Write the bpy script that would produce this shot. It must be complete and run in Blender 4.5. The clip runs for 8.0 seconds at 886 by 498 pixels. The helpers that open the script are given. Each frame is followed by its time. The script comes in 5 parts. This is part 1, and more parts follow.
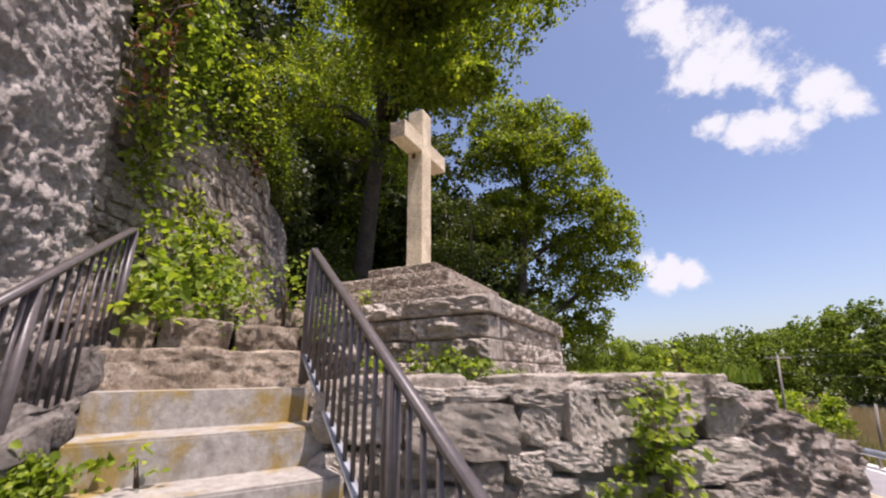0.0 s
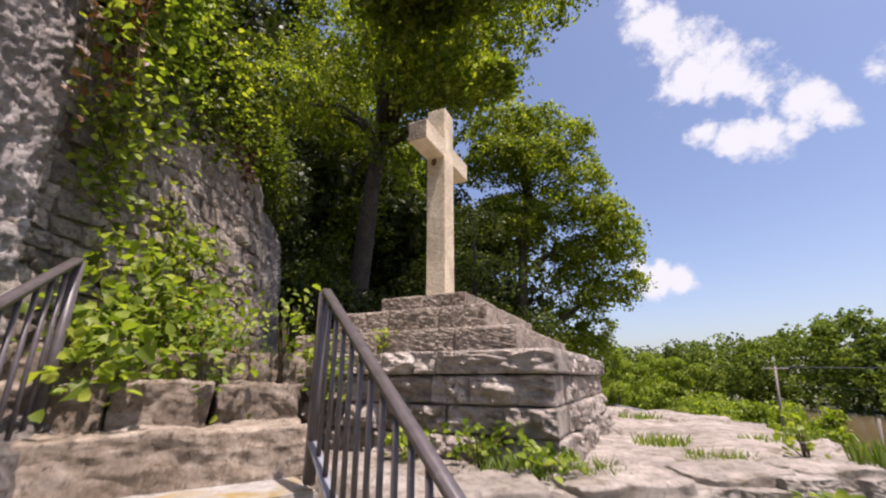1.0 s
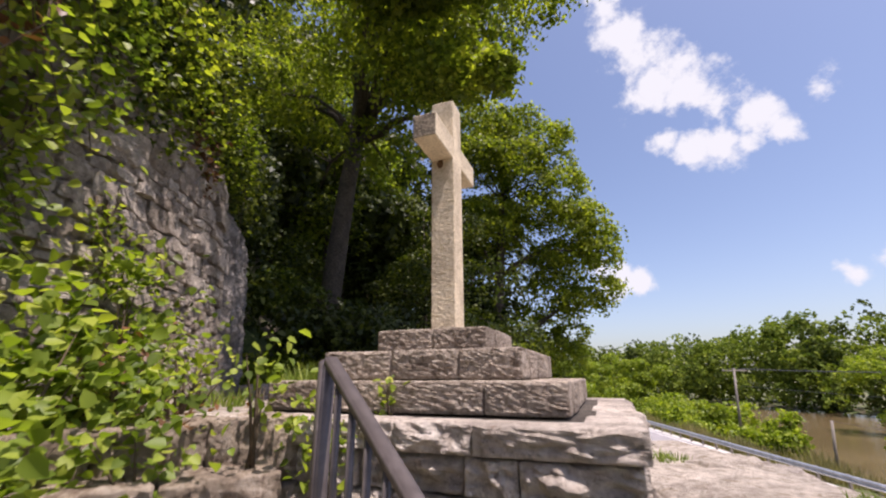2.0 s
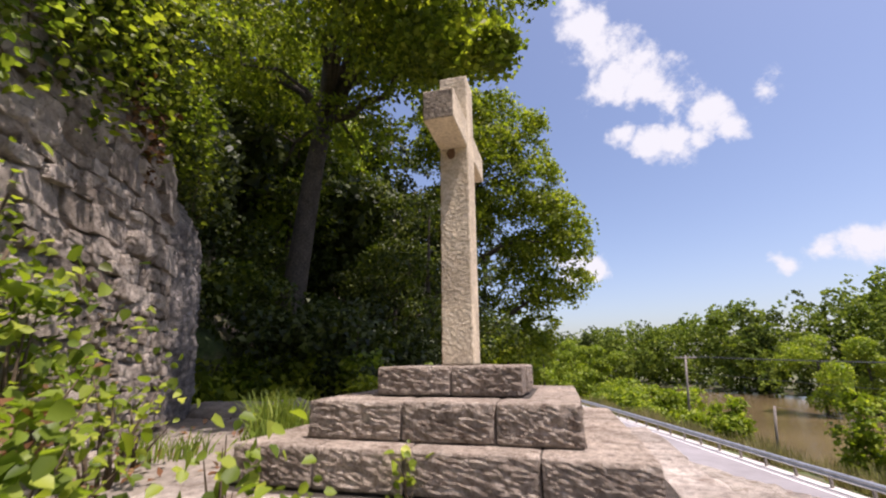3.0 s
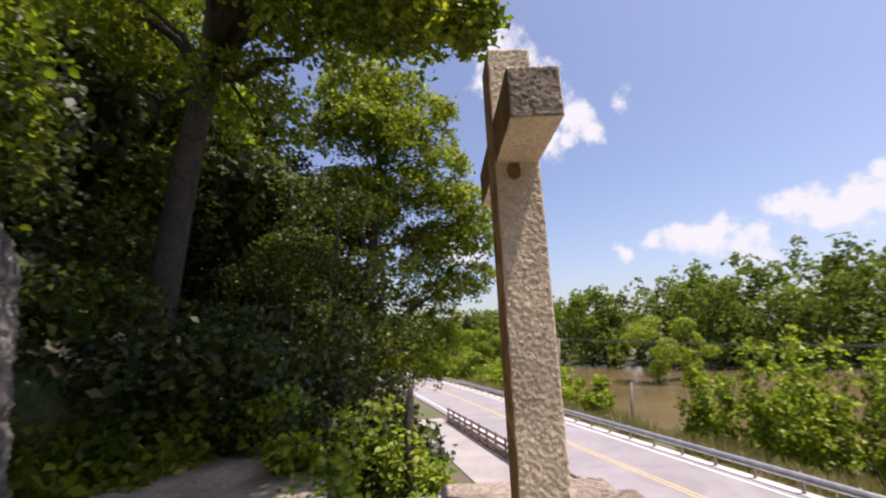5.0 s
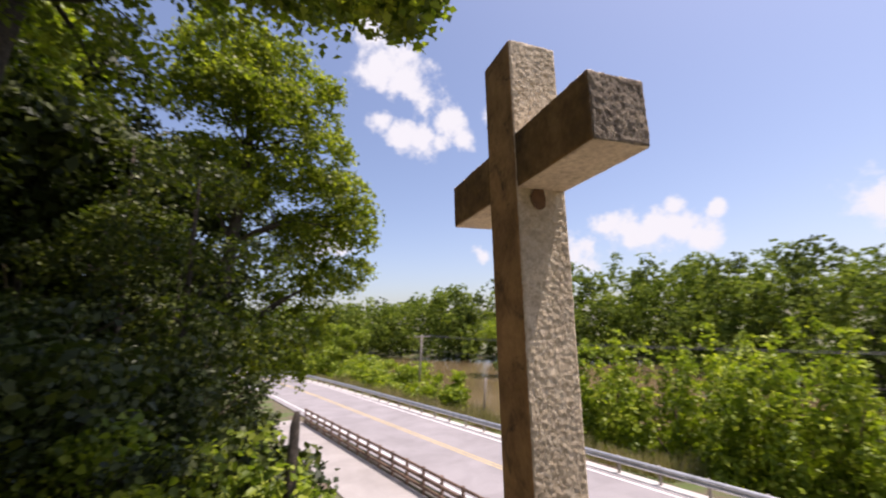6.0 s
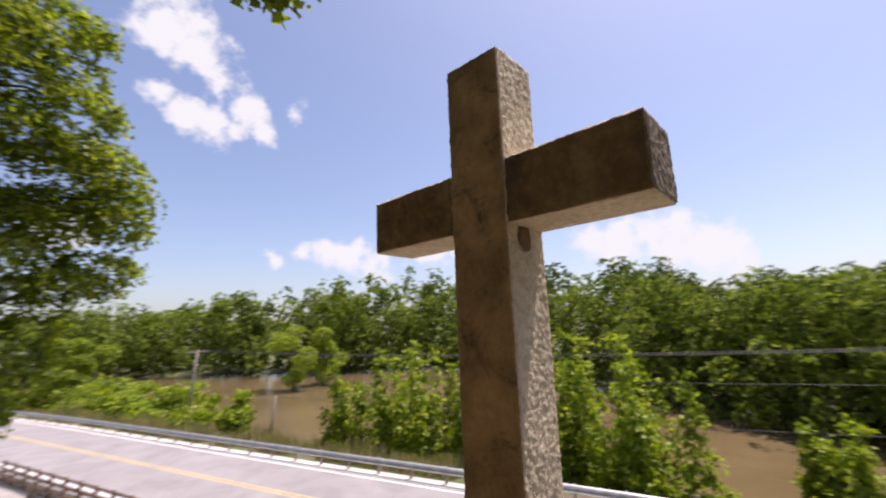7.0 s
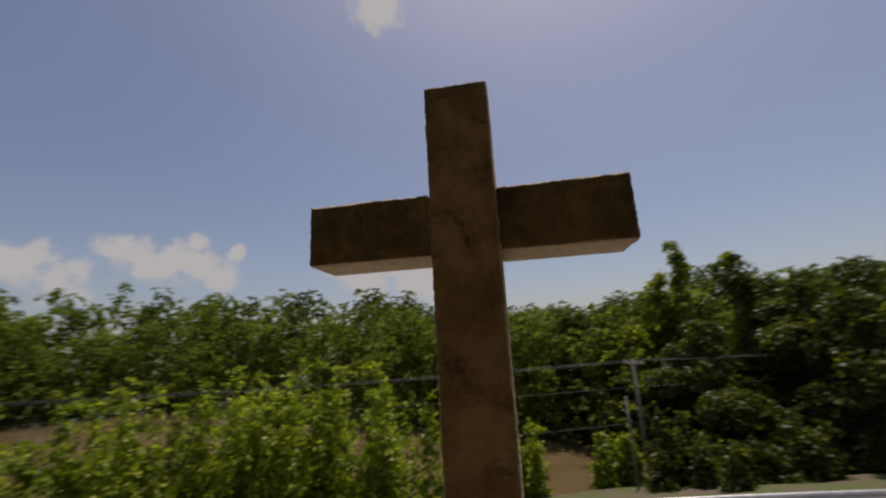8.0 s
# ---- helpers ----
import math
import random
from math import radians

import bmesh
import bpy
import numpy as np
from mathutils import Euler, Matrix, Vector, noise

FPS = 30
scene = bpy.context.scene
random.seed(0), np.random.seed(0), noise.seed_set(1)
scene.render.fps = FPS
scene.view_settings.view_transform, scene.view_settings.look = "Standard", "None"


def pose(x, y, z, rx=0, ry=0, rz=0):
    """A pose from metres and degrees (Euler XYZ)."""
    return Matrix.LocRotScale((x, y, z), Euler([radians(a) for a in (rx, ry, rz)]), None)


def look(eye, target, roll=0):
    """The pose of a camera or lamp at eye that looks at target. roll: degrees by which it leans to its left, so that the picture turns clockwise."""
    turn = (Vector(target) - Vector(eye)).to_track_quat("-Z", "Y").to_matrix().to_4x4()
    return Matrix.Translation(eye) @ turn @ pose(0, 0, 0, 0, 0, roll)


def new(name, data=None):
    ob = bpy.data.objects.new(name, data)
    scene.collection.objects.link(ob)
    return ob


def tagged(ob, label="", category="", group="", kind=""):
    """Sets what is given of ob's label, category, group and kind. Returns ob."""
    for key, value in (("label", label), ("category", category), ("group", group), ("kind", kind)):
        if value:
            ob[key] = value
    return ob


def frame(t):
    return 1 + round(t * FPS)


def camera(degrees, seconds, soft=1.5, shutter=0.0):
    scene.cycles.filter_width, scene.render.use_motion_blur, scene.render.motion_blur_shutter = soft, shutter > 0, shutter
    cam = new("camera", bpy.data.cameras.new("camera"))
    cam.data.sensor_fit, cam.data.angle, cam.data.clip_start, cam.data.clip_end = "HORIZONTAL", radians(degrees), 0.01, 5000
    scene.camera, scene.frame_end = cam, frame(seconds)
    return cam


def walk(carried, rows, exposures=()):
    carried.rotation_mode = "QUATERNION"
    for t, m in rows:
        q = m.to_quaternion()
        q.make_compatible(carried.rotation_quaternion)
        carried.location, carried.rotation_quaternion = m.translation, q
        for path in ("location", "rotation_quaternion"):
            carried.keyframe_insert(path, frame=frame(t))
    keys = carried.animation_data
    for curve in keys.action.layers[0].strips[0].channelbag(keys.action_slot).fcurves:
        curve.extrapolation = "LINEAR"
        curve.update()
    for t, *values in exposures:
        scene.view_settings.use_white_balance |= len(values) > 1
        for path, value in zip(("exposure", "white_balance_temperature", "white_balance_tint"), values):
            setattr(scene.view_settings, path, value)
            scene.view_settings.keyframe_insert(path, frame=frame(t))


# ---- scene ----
cam = camera(93.8, 8.0, soft=2.05, shutter=0.4)
PATH = [
    (0, (0.44, -0.446, 2.329), (-0.408, 1.27, 2.91), -0.5),
    (0.5, (0.075, -0.189, 2.552), (-0.768, 1.527, 3.14), -0.2),
    (1, (-0.254, 0.068, 2.812), (-1.066, 1.796, 3.406), -0.1),
    (1.5, (-0.585, 0.301, 3.037), (-1.334, 2.053, 3.643), -0.2),
    (3, (-1.533, 1.08, 3.676), (-2.045, 2.943, 4.194), -0.6),
    (3.5, (-1.836, 1.302, 3.881), (-2.268, 3.187, 4.392), -1.0),
    (4, (-2.158, 1.512, 4.062), (-2.497, 3.423, 4.544), -1.4),
    (5.5, (-3.0, 2.395, 4.694), (-2.691, 4.332, 5.086), -2.2),
    (6, (-3.256, 2.699, 4.837), (-2.605, 4.554, 5.205), -1.3),
    (6.5, (-3.432, 3.029, 4.973), (-2.393, 4.701, 5.328), -1.4),
    (7, (-3.594, 3.384, 5.049), (-2.154, 4.718, 5.431), -2.1),
    (7.5, (-3.718, 3.726, 5.084), (-1.958, 4.581, 5.497), -3.4),
    (8, (-3.887, 4.15, 5.076), (-1.966, 4.459, 5.537), -3.2),
]
walk(cam, [(t, look(eye, target, roll)) for t, eye, target, roll in PATH], [(0.0, 0.56, 6500, 25), (4.0, 0.56, 6500, 25), (5.5, 0.56, 6620, 25), (7.0, 0.56, 6620, 25), (7.5, 0.26, 6800, 23), (8.0, -0.56, 7000, 20)])
# daylight: sun, sky and clouds
SUN_DIR = Vector((1.0, -0.35, 3.14)).normalized()     # towards the sun
sun_data = bpy.data.lights.new("sun", "SUN")
sun_data.energy, sun_data.angle, sun_data.color = 5.0, radians(0.53), (1.0, 0.95, 0.87)
sun = new("sun", sun_data)
sun.matrix_world = look((30, -10, 90), Vector((30, -10, 90)) - SUN_DIR)

world = bpy.data.worlds.new("world")
scene.world = world
world.use_nodes = True
wt = world.node_tree
wt.nodes.clear()


def wn(kind, **kw):
    n = wt.nodes.new(kind)
    for k, v in kw.items():
        n.inputs[k].default_value = v
    return n


sky = wt.nodes.new("ShaderNodeTexSky")
sky.sky_type, sky.sun_disc = "NISHITA", False
sky.sun_elevation = math.asin(SUN_DIR.z)
sky.sun_rotation = math.atan2(SUN_DIR.x, SUN_DIR.y)
sky.air_density, sky.dust_density, sky.ozone_density = 1.0, 1.9, 1.1
coord = wt.nodes.new("ShaderNodeTexCoord")
# cumulus clouds: soft lobes about these directions, broken up by noise (x, y, z, width)
HIGH_CLOUDS = [(0.080, 0.715, 0.694, 0.052), (0.105, 0.748, 0.656, 0.061), (0.126, 0.782, 0.611, 0.075), (0.152, 0.807, 0.570, 0.084), (0.206, 0.820, 0.535, 0.071), (0.257, 0.825, 0.503, 0.065), (0.306, 0.833, 0.460, 0.055),
               (0.348, 0.836, 0.424, 0.033), (0.396, 0.788, 0.472, 0.038), (0.160, 0.871, 0.465, 0.042), (0.209, 0.877, 0.432, 0.060), (0.262, 0.865, 0.427, 0.063), (0.297, 0.856, 0.423, 0.037), (0.684, 0.233, 0.691, 0.075)]
LOW_CLOUDS = [(0.009, 0.974, 0.227, 0.038), (0.046, 0.978, 0.202, 0.046), (0.089, 0.977, 0.195, 0.037), (0.417, 0.894, 0.162, 0.030), (0.461, 0.868, 0.182, 0.040), (0.508, 0.842, 0.182, 0.052), (0.552, 0.814, 0.178, 0.060), (0.597, 0.786, 0.163, 0.057), (0.651, 0.724, 0.222, 0.046),
              (0.677, 0.707, 0.204, 0.063), (0.713, 0.674, 0.190, 0.068), (0.744, 0.639, 0.190, 0.066), (0.776, 0.611, 0.165, 0.055), (0.739, 0.631, 0.237, 0.030), (0.784, 0.579, 0.224, 0.027), (0.905, 0.380, 0.194, 0.068), (0.928, 0.323, 0.178, 0.078), (0.945, 0.269, 0.178, 0.085), (0.961, 0.223, 0.160, 0.085), (0.975, 0.150, 0.140, 0.085)]
total = None
for cx, cy, cz, width in HIGH_CLOUDS + LOW_CLOUDS:
    way = Vector((cx, cy, cz)).normalized()
    d = wt.nodes.new("ShaderNodeVectorMath")
    d.operation = "DISTANCE"
    wt.links.new(coord.outputs["Generated"], d.inputs[0])
    d.inputs[1].default_value = way
    m = wn("ShaderNodeMapRange")
    m.inputs["From Min"].default_value, m.inputs["From Max"].default_value = width * 1.34, 0.0
    wt.links.new(d.outputs["Value"], m.inputs["Value"])
    if total is None:
        total = m.outputs[0]
    else:
        mx = wt.nodes.new("ShaderNodeMath")
        mx.operation = "MAXIMUM"
        wt.links.new(total, mx.inputs[0])
        wt.links.new(m.outputs[0], mx.inputs[1])
        total = mx.outputs[0]
cloud_noise = wn("ShaderNodeTexNoise", Scale=13.0, Detail=12.0, Roughness=0.63)
wt.links.new(coord.outputs["Generated"], cloud_noise.inputs["Vector"])
cn = wt.nodes.new("ShaderNodeMath")
cn.operation = "MULTIPLY_ADD"
wt.links.new(cloud_noise.outputs["Fac"], cn.inputs[0])
cn.inputs[1].default_value, cn.inputs[2].default_value = 2.3, -1.15
cs = wt.nodes.new("ShaderNodeMath")
wt.links.new(total, cs.inputs[0])
wt.links.new(cn.outputs[0], cs.inputs[1])
cr = wn("ShaderNodeMapRange")
cr.interpolation_type = "SMOOTHSTEP"
cr.inputs["From Min"].default_value, cr.inputs["From Max"].default_value = 0.32, 0.80
wt.links.new(cs.outputs[0], cr.inputs["Value"])
clear = wt.nodes.new("ShaderNodeMath")       # no cloud where no lobe reaches
clear.operation = "GREATER_THAN"
wt.links.new(total, clear.inputs[0])
clear.inputs[1].default_value = 0.02
cm = wt.nodes.new("ShaderNodeMath")
cm.operation = "MULTIPLY"
wt.links.new(cr.outputs[0], cm.inputs[0])
wt.links.new(clear.outputs[0], cm.inputs[1])
mixc = wt.nodes.new("ShaderNodeMix")
mixc.data_type = "RGBA"
wt.links.new(cm.outputs[0], mixc.inputs["Factor"])
wt.links.new(sky.outputs[0], mixc.inputs["A"])
mixc.inputs["B"].default_value = (4.85, 5.1, 5.2, 1)
bg = wn("ShaderNodeBackground", Strength=0.123)
wt.links.new(mixc.outputs["Result"], bg.inputs["Color"])
out = wt.nodes.new("ShaderNodeOutputWorld")
wt.links.new(bg.outputs[0], out.inputs["Surface"])


# ---- materials ----
def material(name):
    mat = bpy.data.materials.new(name)
    mat.use_nodes = True
    nt = mat.node_tree
    return mat, nt, nt.nodes["Principled BSDF"]


def tex_noise(nt, scale, detail=6.0, rough=0.6, vec=None, distort=0.0):
    n = nt.nodes.new("ShaderNodeTexNoise")
    n.inputs["Scale"].default_value, n.inputs["Detail"].default_value = scale, detail
    n.inputs["Roughness"].default_value, n.inputs["Distortion"].default_value = rough, distort
    if vec is not None:
        nt.links.new(vec, n.inputs["Vector"])
    return n.outputs["Fac"]


def ramp(nt, fac, stops):
    r = nt.nodes.new("ShaderNodeValToRGB")
    els = r.color_ramp.elements
    while len(els) < len(stops):
        els.new(0.5)
    for el, (p, c) in zip(els, stops):
        el.position, el.color = p, (*c, 1)
    nt.links.new(fac, r.inputs["Fac"])
    return r.outputs["Color"]


def mix(nt, fac, a, b, blend="MIX"):
    m = nt.nodes.new("ShaderNodeMix")
    m.data_type, m.blend_type = "RGBA", blend
    for socket, value in ((m.inputs["Factor"], fac), (m.inputs["A"], a), (m.inputs["B"], b)):
        if isinstance(value, (int, float)):
            socket.default_value = value
        elif isinstance(value, tuple):
            socket.default_value = (*value, 1)
        else:
            nt.links.new(value, socket)
    return m.outputs["Result"]


def bump(nt, bsdf, pairs):
    last = None
    for height, strength, dist in pairs:
        b = nt.nodes.new("ShaderNodeBump")
        b.inputs["Strength"].default_value, b.inputs["Distance"].default_value = strength, dist
        nt.links.new(height, b.inputs["Height"])
        if last is not None:
            nt.links.new(last, b.inputs["Normal"])
        last = b.outputs["Normal"]
    nt.links.new(last, bsdf.inputs["Normal"])


def where(nt):
    """World-sized coordinates, so that grain has one size on every piece."""
    return nt.nodes.new("ShaderNodeNewGeometry").outputs["Position"]


def per_piece(nt):
    return nt.nodes.new("ShaderNodeObjectInfo").outputs["Random"]


def stone(name, dark, mid, light, grain=14.0, relief=0.02, stain=(0.10, 0.075, 0.05), stain_at=0.62, varied=0.35, rough=0.9, pits=0.0):
    """Weathered stone: fine grain, broad blotches, stains, and small pits coloured darker."""
    mat, nt, bsdf = material(name)
    p = where(nt)
    base = ramp(nt, tex_noise(nt, grain, 10, 0.74, p), [(0.30, dark), (0.5, mid), (0.72, light)])
    blot = ramp(nt, tex_noise(nt, 2.3, 6, 0.62, p, 0.6), [(0.38, (0.74, 0.71, 0.67)), (0.62, (1.10, 1.08, 1.04))])
    col = mix(nt, 1.0, base, blot, "MULTIPLY")
    st = ramp(nt, tex_noise(nt, 5.1, 8, 0.72, p, 1.0), [(stain_at - 0.06, (0, 0, 0)), (stain_at + 0.08, (1, 1, 1))])
    col = mix(nt, st, col, stain)
    hole = None
    if pits:
        hole = tex_noise(nt, 21, 5, 0.6, p, 1.2)
        col = mix(nt, ramp(nt, hole, [(0.30, (pits, pits, pits)), (0.40, (0, 0, 0))]), col, tuple(c * 0.5 for c in dark))
    if varied:
        tone = ramp(nt, per_piece(nt), [(0.0, (1 - varied, 1 - varied * 1.1, 1 - varied * 1.2)), (1.0, (1 + varied * 0.55, 1 + varied * 0.5, 1 + varied * 0.45))])
        col = mix(nt, 1.0, col, tone, "MULTIPLY")
    nt.links.new(col, bsdf.inputs["Base Color"])
    bsdf.inputs["Roughness"].default_value = rough
    layers = [(tex_noise(nt, 7, 4, 0.6, p), 0.3, relief * 1.3), (tex_noise(nt, 30, 9, 0.8, p), 0.95, relief * 1.25), (tex_noise(nt, 150, 4, 0.7, p), 0.5, relief * 0.25)]
    if hole is not None:
        layers.insert(1, (ramp(nt, hole, [(0.28, (0, 0, 0)), (0.46, (1, 1, 1))]), 0.9, relief * 1.2))
    bump(nt, bsdf, layers)
    return mat


M_CLIFF = stone("limestone_cliff", (0.35, 0.31, 0.29), (0.61, 0.555, 0.52), (0.82, 0.765, 0.725), 16, 0.04, (0.20, 0.155, 0.125), 0.62, 0.0, pits=0.5)
M_RUBBLE = stone("rubble_limestone", (0.38, 0.335, 0.29), (0.71, 0.655, 0.59), (0.91, 0.87, 0.81), 14, 0.06, (0.26, 0.18, 0.12), 0.62, 0.26, pits=0.7)
M_ASHLAR = stone("pedestal_limestone", (0.33, 0.28, 0.235), (0.69, 0.62, 0.555), (0.92, 0.88, 0.83), 11, 0.045, (0.26, 0.18, 0.125), 0.62, 0.26, pits=0.7)
M_GRANITE = stone("step_stone", (0.22, 0.165, 0.125), (0.56, 0.47, 0.385), (0.88, 0.81, 0.72), 30, 0.045, (0.15, 0.095, 0.06), 0.60, 0.16, pits=0.5)
# back faces of the cross: shade-side darkness put into the colour, with brown stains
M_SHADED_BACK = stone("shaded_cross_back", (0.07, 0.040, 0.014), (0.215, 0.125, 0.043), (0.4, 0.25, 0.10), 5, 0.004, (0.05, 0.032, 0.018), 0.60, 0.0)
# shaft back, lighter and warmer: bounce from the pedestal put into the colour
M_SHADED_SHAFT = stone("shaded_shaft_back", (0.16, 0.092, 0.038), (0.43, 0.255, 0.105), (0.64, 0.41, 0.18), 5, 0.005, (0.08, 0.05, 0.026), 0.60, 0.0)
# darker stone for the arm ends and the shaft's top
M_CROSS_END = stone("dark_cross_end", (0.10, 0.078, 0.055), (0.33, 0.26, 0.18), (0.66, 0.55, 0.40), 45, 0.024, (0.08, 0.06, 0.045), 0.60, 0.0)
M_CROSS = stone("cross_stone", (0.46, 0.375, 0.25), (0.72, 0.605, 0.43), (0.92, 0.82, 0.64), 42, 0.014, (0.20, 0.145, 0.09), 0.72, 0.0)
M_WALL = stone("masonry_stone", (0.27, 0.235, 0.20), (0.53, 0.475, 0.41), (0.82, 0.76, 0.68), 13, 0.04, (0.16, 0.125, 0.10), 0.63, 0.45, pits=0.7)
M_MORTAR = stone("old_mortar", (0.05, 0.04, 0.032), (0.11, 0.09, 0.07), (0.20, 0.17, 0.14), 20, 0.03, (0.06, 0.05, 0.04), 0.55, 0.0)
M_PALE_MORTAR = stone("pale_lime_mortar", (0.16, 0.138, 0.118), (0.34, 0.30, 0.26), (0.54, 0.49, 0.435), 22, 0.035, (0.17, 0.13, 0.10), 0.60, 0.0)
M_STEP = stone("brown_step_stone", (0.20, 0.15, 0.105), (0.53, 0.44, 0.345), (0.82, 0.75, 0.65), 10, 0.05, (0.16, 0.10, 0.06), 0.60, 0.25, pits=0.8)
M_PAVING = stone("bleached_rock", (0.308, 0.27, 0.234), (0.545, 0.489, 0.429), (0.758, 0.69, 0.614), 8, 0.035, (0.24, 0.19, 0.12), 0.58, 0.15, pits=0.5)
M_SAND = stone("sandy_earth", (0.20, 0.17, 0.135), (0.31, 0.27, 0.225), (0.42, 0.375, 0.32), 16, 0.018, (0.17, 0.14, 0.10), 0.66, 0.0)


def concrete_material():
    mat, nt, bsdf = material("stained_concrete")
    p = where(nt)
    col = ramp(nt, tex_noise(nt, 18, 8, 0.65, p), [(0.3, (0.20, 0.18, 0.155)), (0.7, (0.40, 0.375, 0.335))])
    lich = tex_noise(nt, 2.6, 6, 0.62, p, 0.5)
    col = mix(nt, ramp(nt, lich, [(0.50, (0, 0, 0)), (0.62, (0.85, 0.85, 0.85))]), col, (0.27, 0.18, 0.03))
    col = mix(nt, ramp(nt, tex_noise(nt, 5.5, 6, 0.7, p), [(0.56, (0, 0, 0)), (0.70, (0.7, 0.7, 0.7))]), col, (0.20, 0.175, 0.14))
    nt.links.new(col, bsdf.inputs["Base Color"])
    bsdf.inputs["Roughness"].default_value = 0.88
    bump(nt, bsdf, [(tex_noise(nt, 60, 6, 0.7, p), 0.4, 0.01), (tex_noise(nt, 9, 4, 0.6, p), 0.4, 0.012)])
    return mat


M_CONCRETE = concrete_material()


def paint(name, colour, rough=0.5, metal=0.0, wear=(0.09, 0.05, 0.03), wear_at=0.66, scale=20):
    mat, nt, bsdf = material(name)
    p = where(nt)
    a = tuple(c * 0.8 for c in colour)
    b = tuple(min(1, c * 1.15) for c in colour)
    col = ramp(nt, tex_noise(nt, scale, 5, 0.6, p), [(0.35, a), (0.65, b)])
    col = mix(nt, ramp(nt, tex_noise(nt, scale * 0.6, 6, 0.7, p), [(wear_at, (0, 0, 0)), (wear_at + 0.08, (1, 1, 1))]), col, wear)
    nt.links.new(col, bsdf.inputs["Base Color"])
    bsdf.inputs["Roughness"].default_value, bsdf.inputs["Metallic"].default_value = rough, metal
    bump(nt, bsdf, [(tex_noise(nt, scale * 4, 4, 0.6, p), 0.25, 0.004)])
    return mat


M_RAIL = paint("weathered_rail_paint", (0.095, 0.08, 0.078), 0.42, 0.0, (0.16, 0.145, 0.14), 0.62)
# worn blue-grey channel paint, lightened with the sky's reflection in the colour
M_CHANNEL = paint("sky_tinted_worn_paint", (0.30, 0.31, 0.34), 0.35, 0.0, (0.12, 0.10, 0.10), 0.60)
M_STEEL = paint("galvanised_steel", (0.50, 0.51, 0.52), 0.45, 0.7, (0.30, 0.28, 0.26), 0.66, 3)
M_RUSTY = paint("weathered_brown_timber", (0.17, 0.105, 0.075), 0.8, 0.0, (0.28, 0.22, 0.18), 0.60, 4)
M_POLE = paint("grey_utility_timber", (0.25, 0.22, 0.19), 0.85, 0.0, (0.16, 0.13, 0.11), 0.60, 5)
M_WIRE = paint("dark_cable", (0.06, 0.06, 0.065), 0.6)
M_WHITE = paint("road_white_line", (0.72, 0.72, 0.70), 0.7, 0.0, (0.35, 0.34, 0.33), 0.62, 6)
M_YELLOW = paint("road_yellow_line", (0.46, 0.36, 0.18), 0.7, 0.0, (0.35, 0.30, 0.22), 0.60, 6)


def road_material(name, lo, hi):
    mat, nt, bsdf = material(name)
    p = where(nt)
    col = ramp(nt, tex_noise(nt, 45, 6, 0.7, p), [(0.3, lo), (0.7, hi)])
    col = mix(nt, 1.0, col, ramp(nt, tex_noise(nt, 0.5, 5, 0.6, p, 0.5), [(0.35, (0.84, 0.83, 0.82)), (0.65, (1.08, 1.07, 1.06))]), "MULTIPLY")
    nt.links.new(col, bsdf.inputs["Base Color"])
    bsdf.inputs["Roughness"].default_value = 0.9
    bump(nt, bsdf, [(tex_noise(nt, 120, 4, 0.7, p), 0.4, 0.008)])
    return mat


M_ASPHALT = road_material("sun_bleached_asphalt", (0.20, 0.19, 0.195), (0.30, 0.285, 0.29))
M_PATH = road_material("pale_concrete_path", (0.25, 0.235, 0.225), (0.36, 0.34, 0.325))
M_GRAVEL = road_material("white_gravel", (0.36, 0.34, 0.32), (0.68, 0.66, 0.63))


def ground_material():
    mat, nt, bsdf = material("earth_and_grass")
    p = where(nt)
    grass = ramp(nt, tex_noise(nt, 9, 7, 0.7, p), [(0.3, (0.035, 0.055, 0.012)), (0.55, (0.085, 0.12, 0.03)), (0.75, (0.17, 0.19, 0.06))])
    earth = ramp(nt, tex_noise(nt, 14, 7, 0.7, p), [(0.3, (0.07, 0.05, 0.035)), (0.7, (0.17, 0.13, 0.09))])
    col = mix(nt, ramp(nt, tex_noise(nt, 0.6, 6, 0.65, p, 0.4), [(0.44, (0, 0, 0)), (0.58, (1, 1, 1))]), grass, earth)
    nt.links.new(col, bsdf.inputs["Base Color"])
    bsdf.inputs["Roughness"].default_value = 0.95
    bump(nt, bsdf, [(tex_noise(nt, 5, 8, 0.7, p), 0.8, 0.1)])
    return mat


M_GROUND = ground_material()


def water_material():
    mat, nt, bsdf = material("muddy_flood_water")
    p = where(nt)
    col = ramp(nt, tex_noise(nt, 0.08, 5, 0.6, p), [(0.35, (0.105, 0.075, 0.036)), (0.65, (0.15, 0.108, 0.055))])
    nt.links.new(col, bsdf.inputs["Base Color"])
    bsdf.inputs["Roughness"].default_value, bsdf.inputs["IOR"].default_value = 0.16, 1.33
    bump(nt, bsdf, [(tex_noise(nt, 1.6, 4, 0.6, p), 0.12, 0.08)])
    return mat


M_WATER = water_material()


